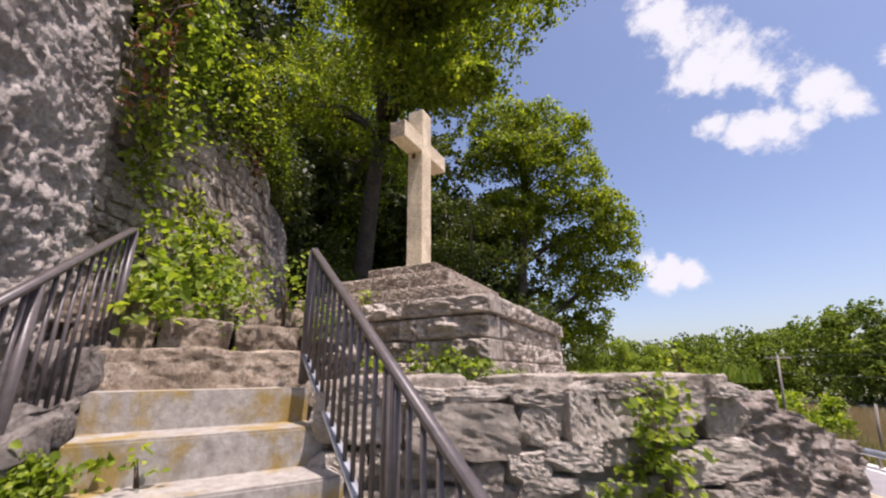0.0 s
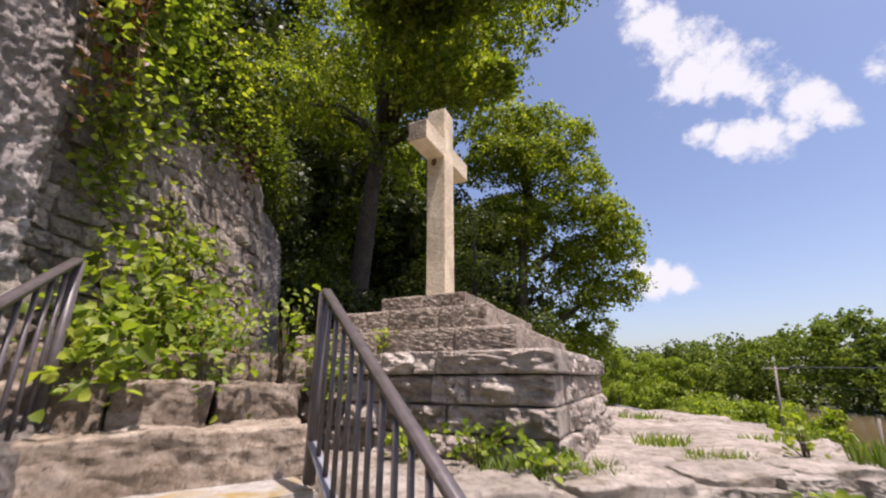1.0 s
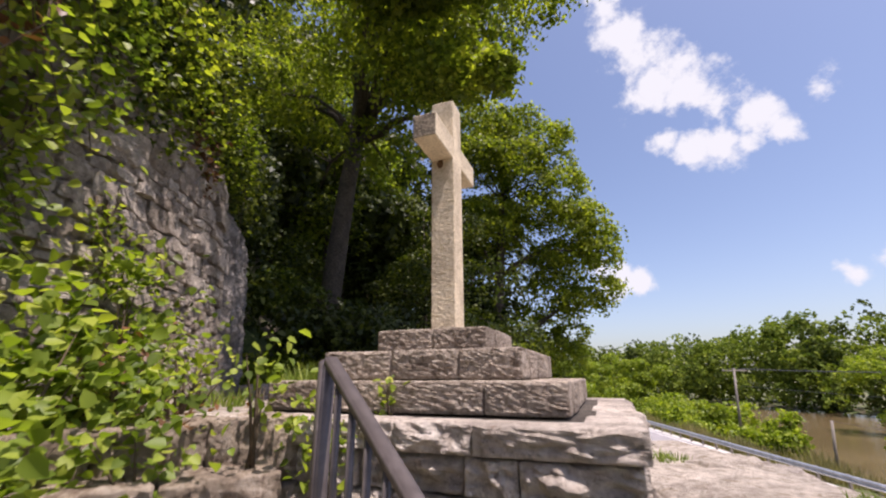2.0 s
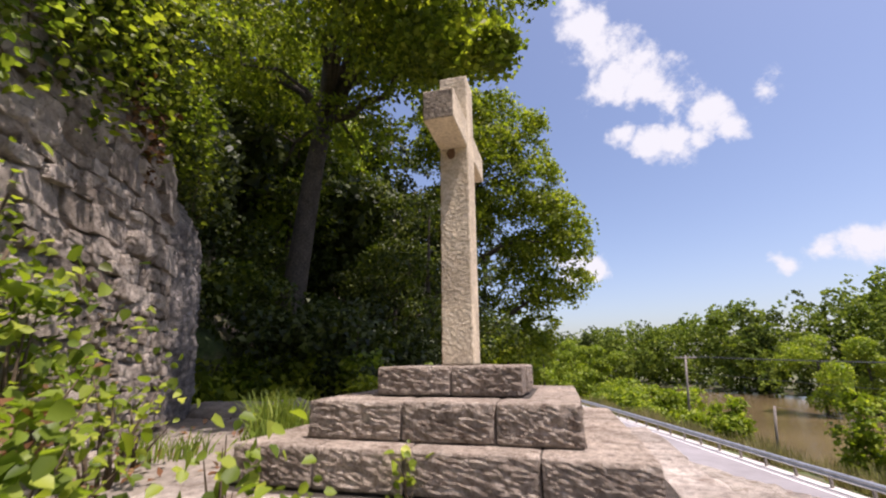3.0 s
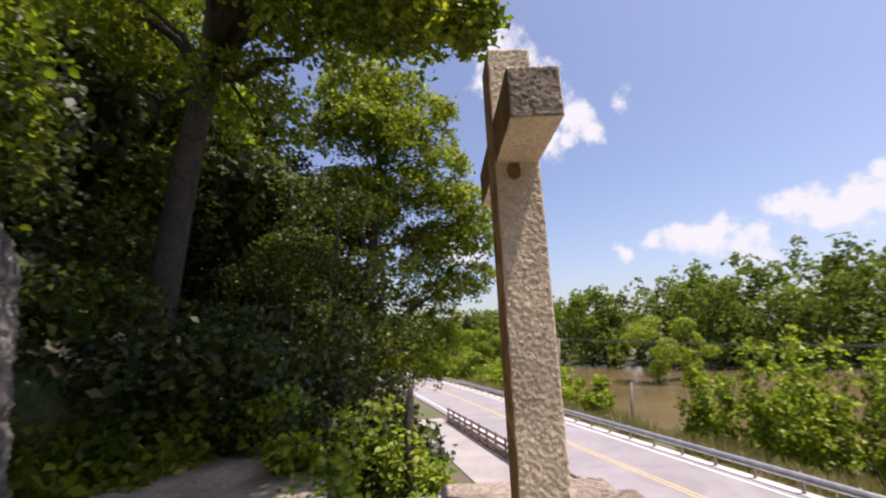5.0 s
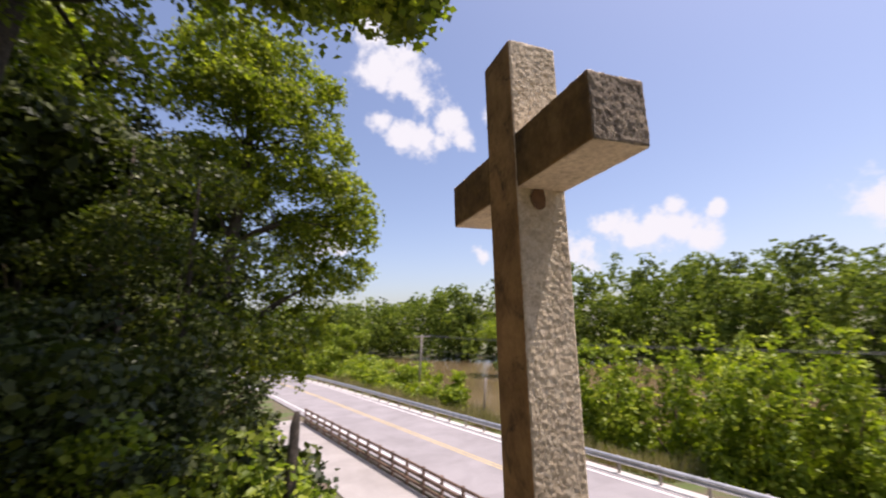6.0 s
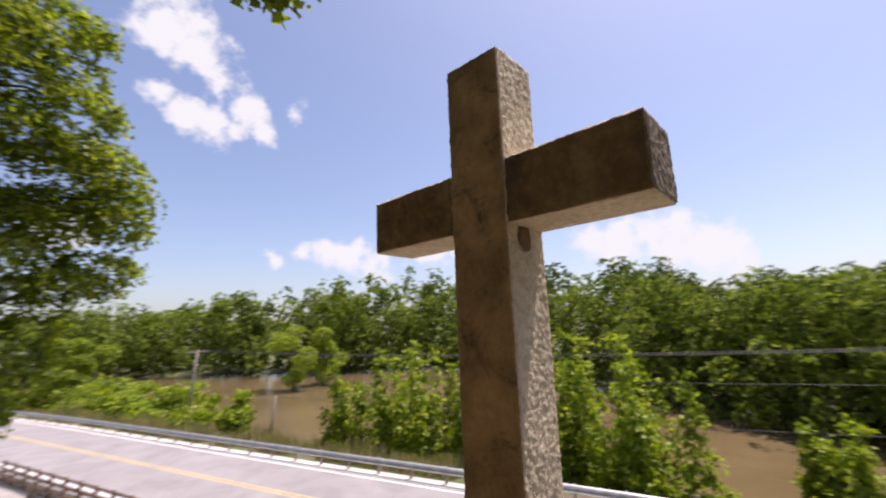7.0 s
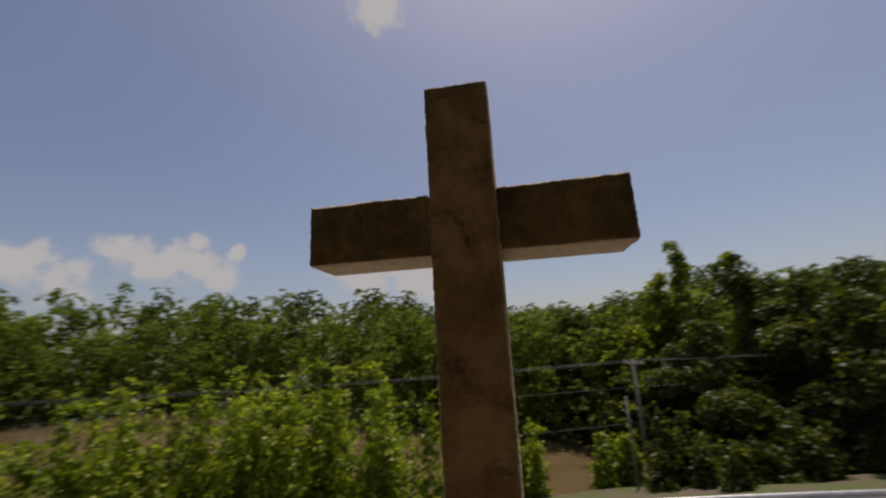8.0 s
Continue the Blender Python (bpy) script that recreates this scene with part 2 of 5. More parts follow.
def leaf_material(name, dark, mid, light, glow=0.38, rough=0.5):
    mat, nt, bsdf = material(name)
    rnd = nt.nodes.new("ShaderNodeNewGeometry").outputs["Random Per Island"]
    col = ramp(nt, rnd, [(0.0, dark), (0.5, mid), (1.0, light)])
    big = ramp(nt, tex_noise(nt, 0.7, 3, 0.6, where(nt)), [(0.35, (0.72, 0.78, 0.75)), (0.65, (1.2, 1.12, 1.0))])
    col = mix(nt, 1.0, col, big, "MULTIPLY")
    nt.links.new(col, bsdf.inputs["Base Color"])
    bsdf.inputs["Roughness"].default_value = rough
    bsdf.inputs["Specular IOR Level"].default_value = 0.35 if rough < 0.7 else 0.12
    tr = nt.nodes.new("ShaderNodeBsdfTranslucent")
    tint = mix(nt, 1.0, col, (1.25, 1.35, 0.55), "MULTIPLY")
    nt.links.new(tint, tr.inputs["Color"])
    ms = nt.nodes.new("ShaderNodeMixShader")
    ms.inputs[0].default_value = glow
    nt.links.new(bsdf.outputs[0], ms.inputs[1])
    nt.links.new(tr.outputs[0], ms.inputs[2])
    nt.links.new(ms.outputs[0], nt.nodes["Material Output"].inputs["Surface"])
    return mat


L_TREE = leaf_material("oak_leaf", (0.088, 0.12, 0.012), (0.195, 0.245, 0.026), (0.36, 0.39, 0.046), 0.60)
# oak leaf dimmed: the wood's shade put into the colour; also on darker riverside plants
L_DIM = leaf_material("dimmed_leaf", (0.028, 0.045, 0.007), (0.065, 0.092, 0.013), (0.15, 0.175, 0.027), 0.42)
L_BRIGHT = leaf_material("fresh_leaf", (0.118, 0.172, 0.014), (0.225, 0.300, 0.026), (0.39, 0.445, 0.048), 0.45)
L_VINE = leaf_material("vine_leaf", (0.085, 0.13, 0.015), (0.21, 0.285, 0.03), (0.40, 0.45, 0.07), 0.48)
# darkest leaf: deep canopy shade put into the colour
L_SHADE = leaf_material("shaded_leaf", (0.016, 0.027, 0.006), (0.040, 0.058, 0.010), (0.10, 0.122, 0.022), 0.30)
L_FAR = leaf_material("far_foliage", (0.084, 0.125, 0.024), (0.16, 0.215, 0.040), (0.26, 0.31, 0.06), 0.36, 0.8)
L_FAR_DARK = leaf_material("far_dark_foliage", (0.040, 0.060, 0.018), (0.078, 0.106, 0.028), (0.135, 0.165, 0.042), 0.36, 0.8)
L_DRY = leaf_material("dead_leaf", (0.10, 0.045, 0.02), (0.18, 0.085, 0.04), (0.26, 0.15, 0.08), 0.25)
L_GRASS = leaf_material("grass_blade", (0.10, 0.16, 0.02), (0.18, 0.26, 0.035), (0.30, 0.35, 0.08), 0.35)
L_REED = leaf_material("dry_reed", (0.16, 0.135, 0.06), (0.27, 0.235, 0.12), (0.36, 0.34, 0.19), 0.3, 0.8)
M_BARK = stone("bark", (0.03, 0.024, 0.018), (0.09, 0.072, 0.056), (0.19, 0.16, 0.13), 18, 0.05, (0.03, 0.025, 0.02), 0.6, 0.0)
M_TWIG = stone("twig_bark", (0.05, 0.035, 0.02), (0.11, 0.08, 0.045), (0.18, 0.13, 0.08), 20, 0.01, (0.04, 0.03, 0.02), 0.7, 0.0)
M_RUST = paint("iron_stain", (0.14, 0.075, 0.035), 0.9, 0.0, (0.16, 0.09, 0.05), 0.6, 25)

# ---- makers ----
def thing(name, label="", category="", group="", kind="", at=None):
    ob = new(name)
    ob.empty_display_size = 0.2
    if at is not None:
        ob.matrix_world = at
    return tagged(ob, label, category, group, kind)


def mesh_of(name, bm, mat, smooth=True):
    me = bpy.data.meshes.new(name)
    bm.to_mesh(me)
    bm.free()
    me.materials.append(mat)
    if smooth:
        me.polygons.foreach_set("use_smooth", np.ones(len(me.polygons), dtype=bool))
    return me


def part(name, data, mat=None, parent=None, label="", m=None, smooth=True):
    """Links a bmesh or a mesh as one object under a thing or a part."""
    if isinstance(data, bmesh.types.BMesh):
        data = mesh_of(name, data, mat, smooth)
    ob = new(name, data)
    if parent is not None:
        ob.parent = parent
    if m is not None:
        ob.matrix_basis = m
    if label:
        tagged(ob, label)
    return ob


def box(sx, sy, sz, cuts=0, soft=0.0):
    """A box centred on the origin, its edges pulled in by soft metres."""
    bm = bmesh.new()
    bmesh.ops.create_cube(bm, size=1.0)
    if cuts:
        bmesh.ops.subdivide_edges(bm, edges=bm.edges[:], cuts=cuts, use_grid_fill=True)
    elif soft:
        bmesh.ops.scale(bm, vec=(sx, sy, sz), verts=bm.verts)
        bmesh.ops.bevel(bm, geom=bm.edges[:], offset=soft, segments=2, affect="EDGES")
        return bm
    for v in bm.verts:
        hits = sum(abs(abs(c) - 0.5) < 1e-4 for c in v.co)
        v.co = Vector((v.co.x * sx, v.co.y * sy, v.co.z * sz))
        if soft and hits > 1:
            for i, s in enumerate((sx, sy, sz)):
                if abs(abs(v.co[i]) - s / 2) < 1e-4:
                    v.co[i] -= math.copysign(soft * (0.6 if hits == 2 else 0.85), v.co[i])
    return bm


def roughen(bm, amp, freq, seed, axes=(1, 1, 1)):
    off = Vector((seed * 7.13, seed * 3.71, seed * 5.37))
    for v in bm.verts:
        p = v.co * freq + off
        n = noise.noise_vector(p) + 0.5 * noise.noise_vector(p * 2.3) + 0.25 * noise.noise_vector(p * 5.1)
        v.co += Vector((n.x * axes[0], n.y * axes[1], n.z * axes[2])) * amp
    return bm


def tube(points, radii, sides=8, ends=True, bm=None):
    """A tapered tube along points, in a mesh of its own or added to bm."""
    bm = bm or bmesh.new()
    rings = []
    pts = [Vector(p) for p in points]
    for i, p in enumerate(pts):
        d = (pts[min(i + 1, len(pts) - 1)] - pts[max(i - 1, 0)]).normalized()
        side = d.cross(Vector((0.31, 0.95, 0.05))).normalized()
        up = d.cross(side)
        r = radii[i] if isinstance(radii, (list, tuple)) else radii
        rings.append([bm.verts.new(p + (side * math.cos(a) + up * math.sin(a)) * r) for a in [2 * math.pi * k / sides for k in range(sides)]])
    for a, b in zip(rings, rings[1:]):
        for k in range(sides):
            bm.faces.new((a[k], a[(k + 1) % sides], b[(k + 1) % sides], b[k]))
    if ends:
        bm.faces.new(rings[0][::-1])
        bm.faces.new(rings[-1])
    return bm


def join(*bms):
    base = bms[0]
    for b in bms[1:]:
        me = bpy.data.meshes.new("tmp")
        b.to_mesh(me)
        b.free()
        base.from_mesh(me)
        bpy.data.meshes.remove(me)
    return base


def bar(p, q, w, h):
    """A square bar from p to q, w wide and h high, with softened edges."""
    p, q = Vector(p), Vector(q)
    d = q - p
    bm = box(w, d.length, h, soft=min(w, h) * 0.12)
    rot = d.to_track_quat("Y", "Z").to_matrix().to_4x4()
    bmesh.ops.transform(bm, matrix=Matrix.Translation((p + q) / 2) @ rot, verts=bm.verts)
    return bm


def raw_mesh(name, verts, quads, mat, smooth=False):
    me = bpy.data.meshes.new(name)
    n, k = len(verts), quads.shape[1]
    me.vertices.add(n)
    me.vertices.foreach_set("co", verts.astype(np.float32).ravel())
    me.loops.add(quads.size)
    me.loops.foreach_set("vertex_index", quads.astype(np.int32).ravel())
    me.polygons.add(len(quads))
    me.polygons.foreach_set("loop_start", np.arange(0, quads.size, k, dtype=np.int32))
    me.update(calc_edges=True)
    me.materials.append(mat)
    if smooth:
        me.polygons.foreach_set("use_smooth", np.ones(len(quads), dtype=bool))
    return me


def leaf_mesh(name, points, size, mat, rng, flat=0.35, long=1.5, normals=None):
    """Leaves as small folded rhombs at points; they face normals where given, else flat leans them towards the level."""
    n = len(points)
    d = rng.normal(size=(n, 3))
    d[:, 2] *= 0.6
    d /= np.linalg.norm(d, axis=1)[:, None]
    if normals is None:
        up = rng.normal(size=(n, 3)) + np.array([0.0, 0.0, 1.0]) * flat * 4
    else:
        up = rng.normal(size=(n, 3)) * 1.0 + normals * 1.2
    side = np.cross(d, up)
    side /= np.linalg.norm(side, axis=1)[:, None] + 1e-9
    if normals is not None:
        d = np.cross(up, side)
        d /= np.linalg.norm(d, axis=1)[:, None] + 1e-9
        d[:, 2] -= 0.2
    nor = np.cross(side, d)
    s = (size * rng.uniform(0.6, 1.25, n))[:, None]
    a = points - d * s * 0.5 * long
    b = points + side * s * 0.5 + nor * s * 0.16
    c = points + d * s * 0.5 * long - nor * s * 0.1
    e = points - side * s * 0.5 + nor * s * 0.16
    v = np.stack([a, b, c, e], axis=1).reshape(-1, 3)
    i = np.arange(n)[:, None] * 4
    quads = np.concatenate([i, i + 1, i + 2, i + 3], axis=1)
    return raw_mesh(name, v, quads, mat)


def broad_leaf_mesh(name, points, size, mat, rng, flat=0.4, long=1.12):
    """Near leaves: pointed ovals folded along the midrib."""
    n = len(points)
    d = rng.normal(size=(n, 3))
    d[:, 2] = d[:, 2] * 0.5 - 0.35
    d /= np.linalg.norm(d, axis=1)[:, None]
    up = rng.normal(size=(n, 3)) + np.array([0.35, -0.1, 1.0]) * flat * 4
    side = np.cross(d, up)
    side /= np.linalg.norm(side, axis=1)[:, None] + 1e-9
    nor = np.cross(side, d)
    s = (size * rng.uniform(0.45, 1.25, n))[:, None]
    v = [points - d * s * 0.5 * long]
    for sg in (1, -1):
        v.append(points - d * s * 0.30 * long + sg * side * s * 0.44 + nor * s * 0.13)
        v.append(points + d * s * 0.14 * long + sg * side * s * 0.40 + nor * s * 0.09)
    v.append(points + d * s * 0.55 * long - nor * s * 0.12)
    v = np.stack(v, axis=1).reshape(-1, 3)
    i = np.arange(n)[:, None] * 6
    quads = np.concatenate([np.concatenate([i, i + 1, i + 2, i + 5], 1), np.concatenate([i, i + 5, i + 4, i + 3], 1)])
    return raw_mesh(name, v, quads, mat)


def lobe_points(lobes, count, rng, clump=0.32, per=22, shell=0.55, lift=0.8):
    """Leaf sprays on ellipsoid lobes (x, y, z, rx, ry, rz), denser towards their skin: each spray is a thin tilted disc. Returns points, spray centres and the way each leaf faces."""
    lobes = np.array(lobes, dtype=float)
    w = (lobes[:, 3] * lobes[:, 4] * lobes[:, 5]) ** (2 / 3)
    m = max(1, count // per)
    pick = rng.choice(len(lobes), size=m, p=w / w.sum())
    d = rng.normal(size=(m, 3))
    d /= np.linalg.norm(d, axis=1)[:, None]
    r = rng.uniform(0, 1, m) ** (1 / 3) * (1 - shell) + shell * rng.uniform(0.75, 1.08, m)
    c = lobes[pick, :3] + d * r[:, None] * lobes[pick, 3:]
    face = d + np.array([0.0, 0.0, lift]) + rng.normal(size=(m, 3)) * 0.25
    face /= np.linalg.norm(face, axis=1)[:, None]
    spread = rng.normal(size=(m, per, 3)) * (clump * rng.uniform(0.6, 1.35, m))[:, None, None]
    spread = np.clip(spread, -1.7 * clump, 1.7 * clump)
    along = np.einsum("mpk,mk->mp", spread, face)
    spread -= 0.78 * along[:, :, None] * face[:, None, :]
    return (c[:, None, :] + spread).reshape(-1, 3), c, np.repeat(face, per, axis=0)


def ground_s(x, y):
    return 0.965 * x + 0.262 * y


def at_su(s, u):
    return 0.965 * s - 0.262 * u, 0.262 * s + 0.965 * u


def limb_line(trunk_points, trunk_radii, target, rng, thick, first):
    """A limb that leaves the trunk below its target and bends out to it: points and radii."""
    pts = [Vector(p) for p in trunk_points]
    t = Vector(target)
    k = min(range(first, len(pts)), key=lambda i: (pts[i] - t).length + 0.8 * max(0, pts[i].z - t.z + 1.0))
    p = pts[k]
    mid = p.lerp(t, 0.5) + Vector((rng.normal() * 0.4, rng.normal() * 0.4, 0.5 + rng.random() * 0.5))
    r = trunk_radii[k] * thick
    return [p, p.lerp(mid, 0.5) + Vector((rng.normal() * 0.12, rng.normal() * 0.12, 0.15)), mid, mid.lerp(t, 0.6) + Vector((0, 0, rng.normal() * 0.15)), t], [r, r * 0.8, r * 0.6, r * 0.42, r * 0.16]


def tree(name, label, trunk_points, trunk_radii, lobes, leaves, size, mat, seed, clump=0.35, per=22, nlimbs=14, category="tree", group="", flat=0.35, shell=0.55, first=1, lift=0.8):
    """A tapered trunk, limbs that fork into twigs, and a crown of leaf sprays carried by the twigs."""
    rng = np.random.default_rng(seed)
    th = thing(name, label, category, group)
    pts, centres, face = lobe_points(lobes, leaves, rng, clump, per, shell, lift)
    trunk = part("trunk", tube(trunk_points, trunk_radii, 12), M_BARK, th)
    lines = [limb_line(trunk_points, trunk_radii, lobes[i][:3], rng, 0.34, first) for i in rng.permutation(len(lobes))[:nlimbs]]
    meshes = [tube(line, radii, 7) for line, radii in lines]
    forks = [(i, j, p, radii[j]) for i, (line, radii) in enumerate(lines) for j, p in enumerate(line) if j > 0]
    for c in centres[rng.permutation(len(centres))[:nlimbs * 7]]:
        c = Vector(c)
        i, j, p, r = min(forks, key=lambda f: (f[2] - c).length)
        if 0.4 < (p - c).length < 4.5:
            mid = p.lerp(c, 0.55) + Vector((rng.normal() * 0.15, rng.normal() * 0.15, 0.2))
            tube([p, mid, c], [r * 0.5, r * 0.32, 0.008], 5, False, meshes[i])
    for bm in meshes:
        part("limb", bm, M_BARK, trunk)
    tagged(part("crown", leaf_mesh("crown", pts, size, mat, rng, flat, normals=face), parent=th), kind="stuff")
    return th


# ---- the ground: one sheet out to the horizon ----
BANK = [(-30, 150), (0, 150), (20, 118), (30, 104), (45, 108), (55, 88), (65, 68), (77, 55), (90, 46), (105, 44), (125, 44), (180, 60)]


def bank_distance(az):
    return np.interp(az, [b[0] for b in BANK], [b[1] for b in BANK])


def ground_height(x, y):
    s = ground_s(x, y)
    z = np.where(s > 4, -1.8, -1.8 + 0.6 * (4 - s))
    z = np.where(s < -7, 4.8 + 1.1 * (-7 - s), z)
    u = -0.262 * x + 0.965 * y
    z = np.where((u < 9.6) & (s > -8.5) & (s < 0), np.minimum(z, 2.75), z)      # level shelf under the landing
    z = np.minimum(z, 22.0)
    z = np.where(s > 16.4, -1.88 - 0.25 * (s - 16.4), z)
    z = np.maximum(z, -4.7)
    r = np.hypot(x + 3.5, y - 3.5)
    az = np.degrees(np.arctan2(x + 3.5, y - 3.5))
    far = np.clip((r - bank_distance(az) + 2) / 5, 0, 1)
    z = np.where(s > 22, z + far * (-3.5 - z), z)
    hill = np.clip((r - 260) / 500, 0, 1)
    return z + hill * 14 * (s > 22)


def warped(lo, hi, n, power=2.2):
    t = np.linspace(-1, 1, n)
    return np.sign(t) * np.abs(t) ** power * np.where(t < 0, -lo, hi)


gs, gu = warped(-900, 1500, 260), warped(-900, 1500, 200)
GS, GU = np.meshgrid(gs + 8, gu + 10, indexing="ij")
GX, GY = 0.965 * GS - 0.262 * GU, 0.262 * GS + 0.965 * GU
GZ = ground_height(GX, GY)
near = (GS < 3.0) | (GS > 17.2)
jig = np.array([noise.noise(Vector((x * 0.35, y * 0.35, 0))) for x, y in zip(GX.ravel(), GY.ravel())]).reshape(GX.shape)
GZ = GZ - 0.06 + np.where(near, jig * 0.22, 0) - np.where((GS > 7.4) & (GS < 16.8), 0.02, 0.0)
ni, nj = GX.shape
idx = np.arange(ni * nj).reshape(ni, nj)
quads = np.stack([idx[:-1, :-1], idx[1:, :-1], idx[1:, 1:], idx[:-1, 1:]], axis=-1).reshape(-1, 4)
ground = part("ground", raw_mesh("ground", np.stack([GX, GY, GZ], -1).reshape(-1, 3), quads, M_GROUND, True))
tagged(ground, "grassy earth bank sloping down from the hill to the river", "ground", kind="structure")


def strip(name, s0, s1, u0, u1, z, mat, step=4.0, thick=0.06, sag=None):
    bm = bmesh.new()
    n = max(1, int((u1 - u0) / step))
    rows = []
    for i in range(n + 1):
        u = u0 + (u1 - u0) * i / n
        bend = bend_at(u)
        rows.append([bm.verts.new((*at_su(s + bend, u), z - dz)) for s, dz in ((s0, 0), (s1, 0), (s1, thick), (s0, thick))])
    for a, b in zip(rows, rows[1:]):
        for k in range(4):
            bm.faces.new((a[k], b[k], b[(k + 1) % 4], a[(k + 1) % 4]))
    bm.faces.new(rows[0])
    bm.faces.new(rows[-1][::-1])
    bmesh.ops.recalc_face_normals(bm, faces=bm.faces[:])
    return part(name, bm, mat, smooth=False)


def bend_at(u):
    """The road swings gently aside far down its length."""
    return -0.0016 * max(0.0, u - 45) ** 2 - 0.0035 * max(0.0, 12 - u) ** 2


ROAD_Z = -1.8
tagged(strip("road", 7.75, 15.0, -40, 150, ROAD_Z, M_ASPHALT), "sun-bleached grey two-lane asphalt road", "road", kind="structure")
tagged(strip("road_shoulder", 15.0, 15.75, -40, 150, ROAD_Z - 0.03, M_GRAVEL), "white crushed gravel shoulder beside the road", "gravel", kind="structure")
tagged(strip("pavement", 4.35, 7.0, 12, 37, ROAD_Z + 0.03, M_PATH, thick=0.12), "pale concrete footpath beside the road", "pavement", kind="structure")
for nm, s, w, mt, lab in (("edge_line", 14.70, 0.11, M_WHITE, "white painted line along the road edge"), ("edge_line", 8.35, 0.11, M_WHITE, "white painted line along the road edge"),
                          ("centre_line", 11.58, 0.12, M_YELLOW, "yellow painted centre line on asphalt"), ("centre_line", 11.83, 0.12, M_YELLOW, "yellow painted centre line on asphalt")):
    tagged(strip(nm, s - w / 2, s + w / 2, -40, 140, ROAD_Z + 0.004, mt, thick=0.003), lab, "road marking", "road markings", "structure")
wat = bmesh.new()
for s, u in ((18, -500), (900, -500), (900, 900), (18, 900)):
    wat.verts.new((*at_su(s, u), -4.0))
wat.faces.new(wat.verts)
tagged(part("water", wat, M_WATER), "brown muddy flooded river water", "water", kind="structure")

# ---- stairs, in a frame whose x runs across and y runs up the flight ----
STAIR = pose(0, 0, 0, 0, 0, 59.83)
stairs = thing("stairs", "worn concrete steps stained with yellow lichen", "stairs", kind="structure", at=STAIR)
STEP_FRONTS = [(2.68, 2.246), (2.27, 2.02), (1.88, 1.80), (1.49, 1.57), (1.10, 1.34), (0.70, 1.11), (0.30, 0.88), (-0.10, 0.65), (-0.5, 0.42), (-0.9, 0.19)]
for k, (a, z) in enumerate(STEP_FRONTS):
    deep = 0.44 if k else 0.5
    bm = box(1.30, deep + 0.06, 0.42, soft=0.014)
    part("step", bm, M_CONCRETE, stairs, m=pose(0.145 + 0.012 * math.sin(k * 3.1), a + deep / 2, z - 0.21), smooth=False)


# ---- the cross on its pedestal ----
CX, CY = -2.28, 4.305
cross = thing("stone_cross", "tall pale rough-hewn stone cross, weathered and brown-stained", "cross", at=pose(CX, CY, 3.64))


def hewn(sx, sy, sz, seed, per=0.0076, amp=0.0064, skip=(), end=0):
    """A hewn stone bar: pitched faces on the narrow sides, dressed smooth on the faces named in skip; the back takes a
    material darkened for shade.
    """
    bm = bmesh.new()
    dims = (sx, sy, sz)
    bmesh.ops.create_cube(bm, size=1.0)
    for axis in range(3):
        n = max(2, int(dims[axis] / per))
        edges = [e for e in bm.edges if abs((e.verts[0].co - e.verts[1].co)[axis]) > 0.9]
        bmesh.ops.subdivide_edges(bm, edges=edges, cuts=n - 1, use_grid_fill=True)
    for f in bm.faces:
        c = f.calc_center_median()
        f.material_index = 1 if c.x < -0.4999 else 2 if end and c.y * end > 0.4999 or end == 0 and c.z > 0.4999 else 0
    off = Vector((seed * 3.3, seed * 1.7, seed * 2.9))
    for v in bm.verts:
        on = [i for i in range(3) if abs(abs(v.co[i]) - 0.5) < 1e-4]
        sign = [math.copysign(1, v.co[i]) for i in on]
        p = Vector((v.co.x * sx, v.co.y * sy, v.co.z * sz))
        big = noise.noise(p * 7 + off)
        fine = 0.3 * noise.noise(p * 36 + off) + 0.9 * noise.noise(p * 76 + off) + 0.4 * noise.noise(p * 115 + off)
        for i, sg in zip(on, sign):
            k = 0.10 if (i, sg) in skip else 1.0
            p[i] += sg * amp * k * (0.25 * big + 0.85 * max(-0.35, fine))
            if len(on) > 1:
                p[i] -= sg * (0.004 + 0.004 * noise.noise(p * 18 + off))
        v.co = p
    return bm


SMOOTH = {(0, -1.0), (0, 1.0)}


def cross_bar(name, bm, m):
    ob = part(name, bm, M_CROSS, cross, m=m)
    ob.data.materials.append(M_SHADED_SHAFT if name == "shaft" else M_SHADED_BACK)
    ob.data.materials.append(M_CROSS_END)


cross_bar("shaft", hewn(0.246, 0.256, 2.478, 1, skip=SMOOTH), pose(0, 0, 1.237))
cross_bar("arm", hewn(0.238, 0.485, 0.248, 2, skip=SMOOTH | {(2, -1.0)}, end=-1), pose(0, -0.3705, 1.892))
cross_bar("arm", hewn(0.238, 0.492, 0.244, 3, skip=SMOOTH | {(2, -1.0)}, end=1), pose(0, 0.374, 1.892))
stain = bmesh.new()
bmesh.ops.create_circle(stain, cap_ends=True, segments=18, radius=0.5)
for v in stain.verts:
    v.co = Vector((v.co.x * 0.075 * (1 + 0.25 * noise.noise(v.co * 3)), 0, v.co.y * 0.10 * (1 + 0.5 * noise.noise(v.co * 2))))
part("iron_stain", stain, M_RUST, cross, "dark brown iron stain under the arm", m=pose(-0.02, -0.1375, 1.725))

PX, PY = -2.28, 4.40
pedestal = thing("stepped_pedestal", "stepped limestone pedestal with rough rock-faced courses", "pedestal", at=pose(PX, PY, 0))


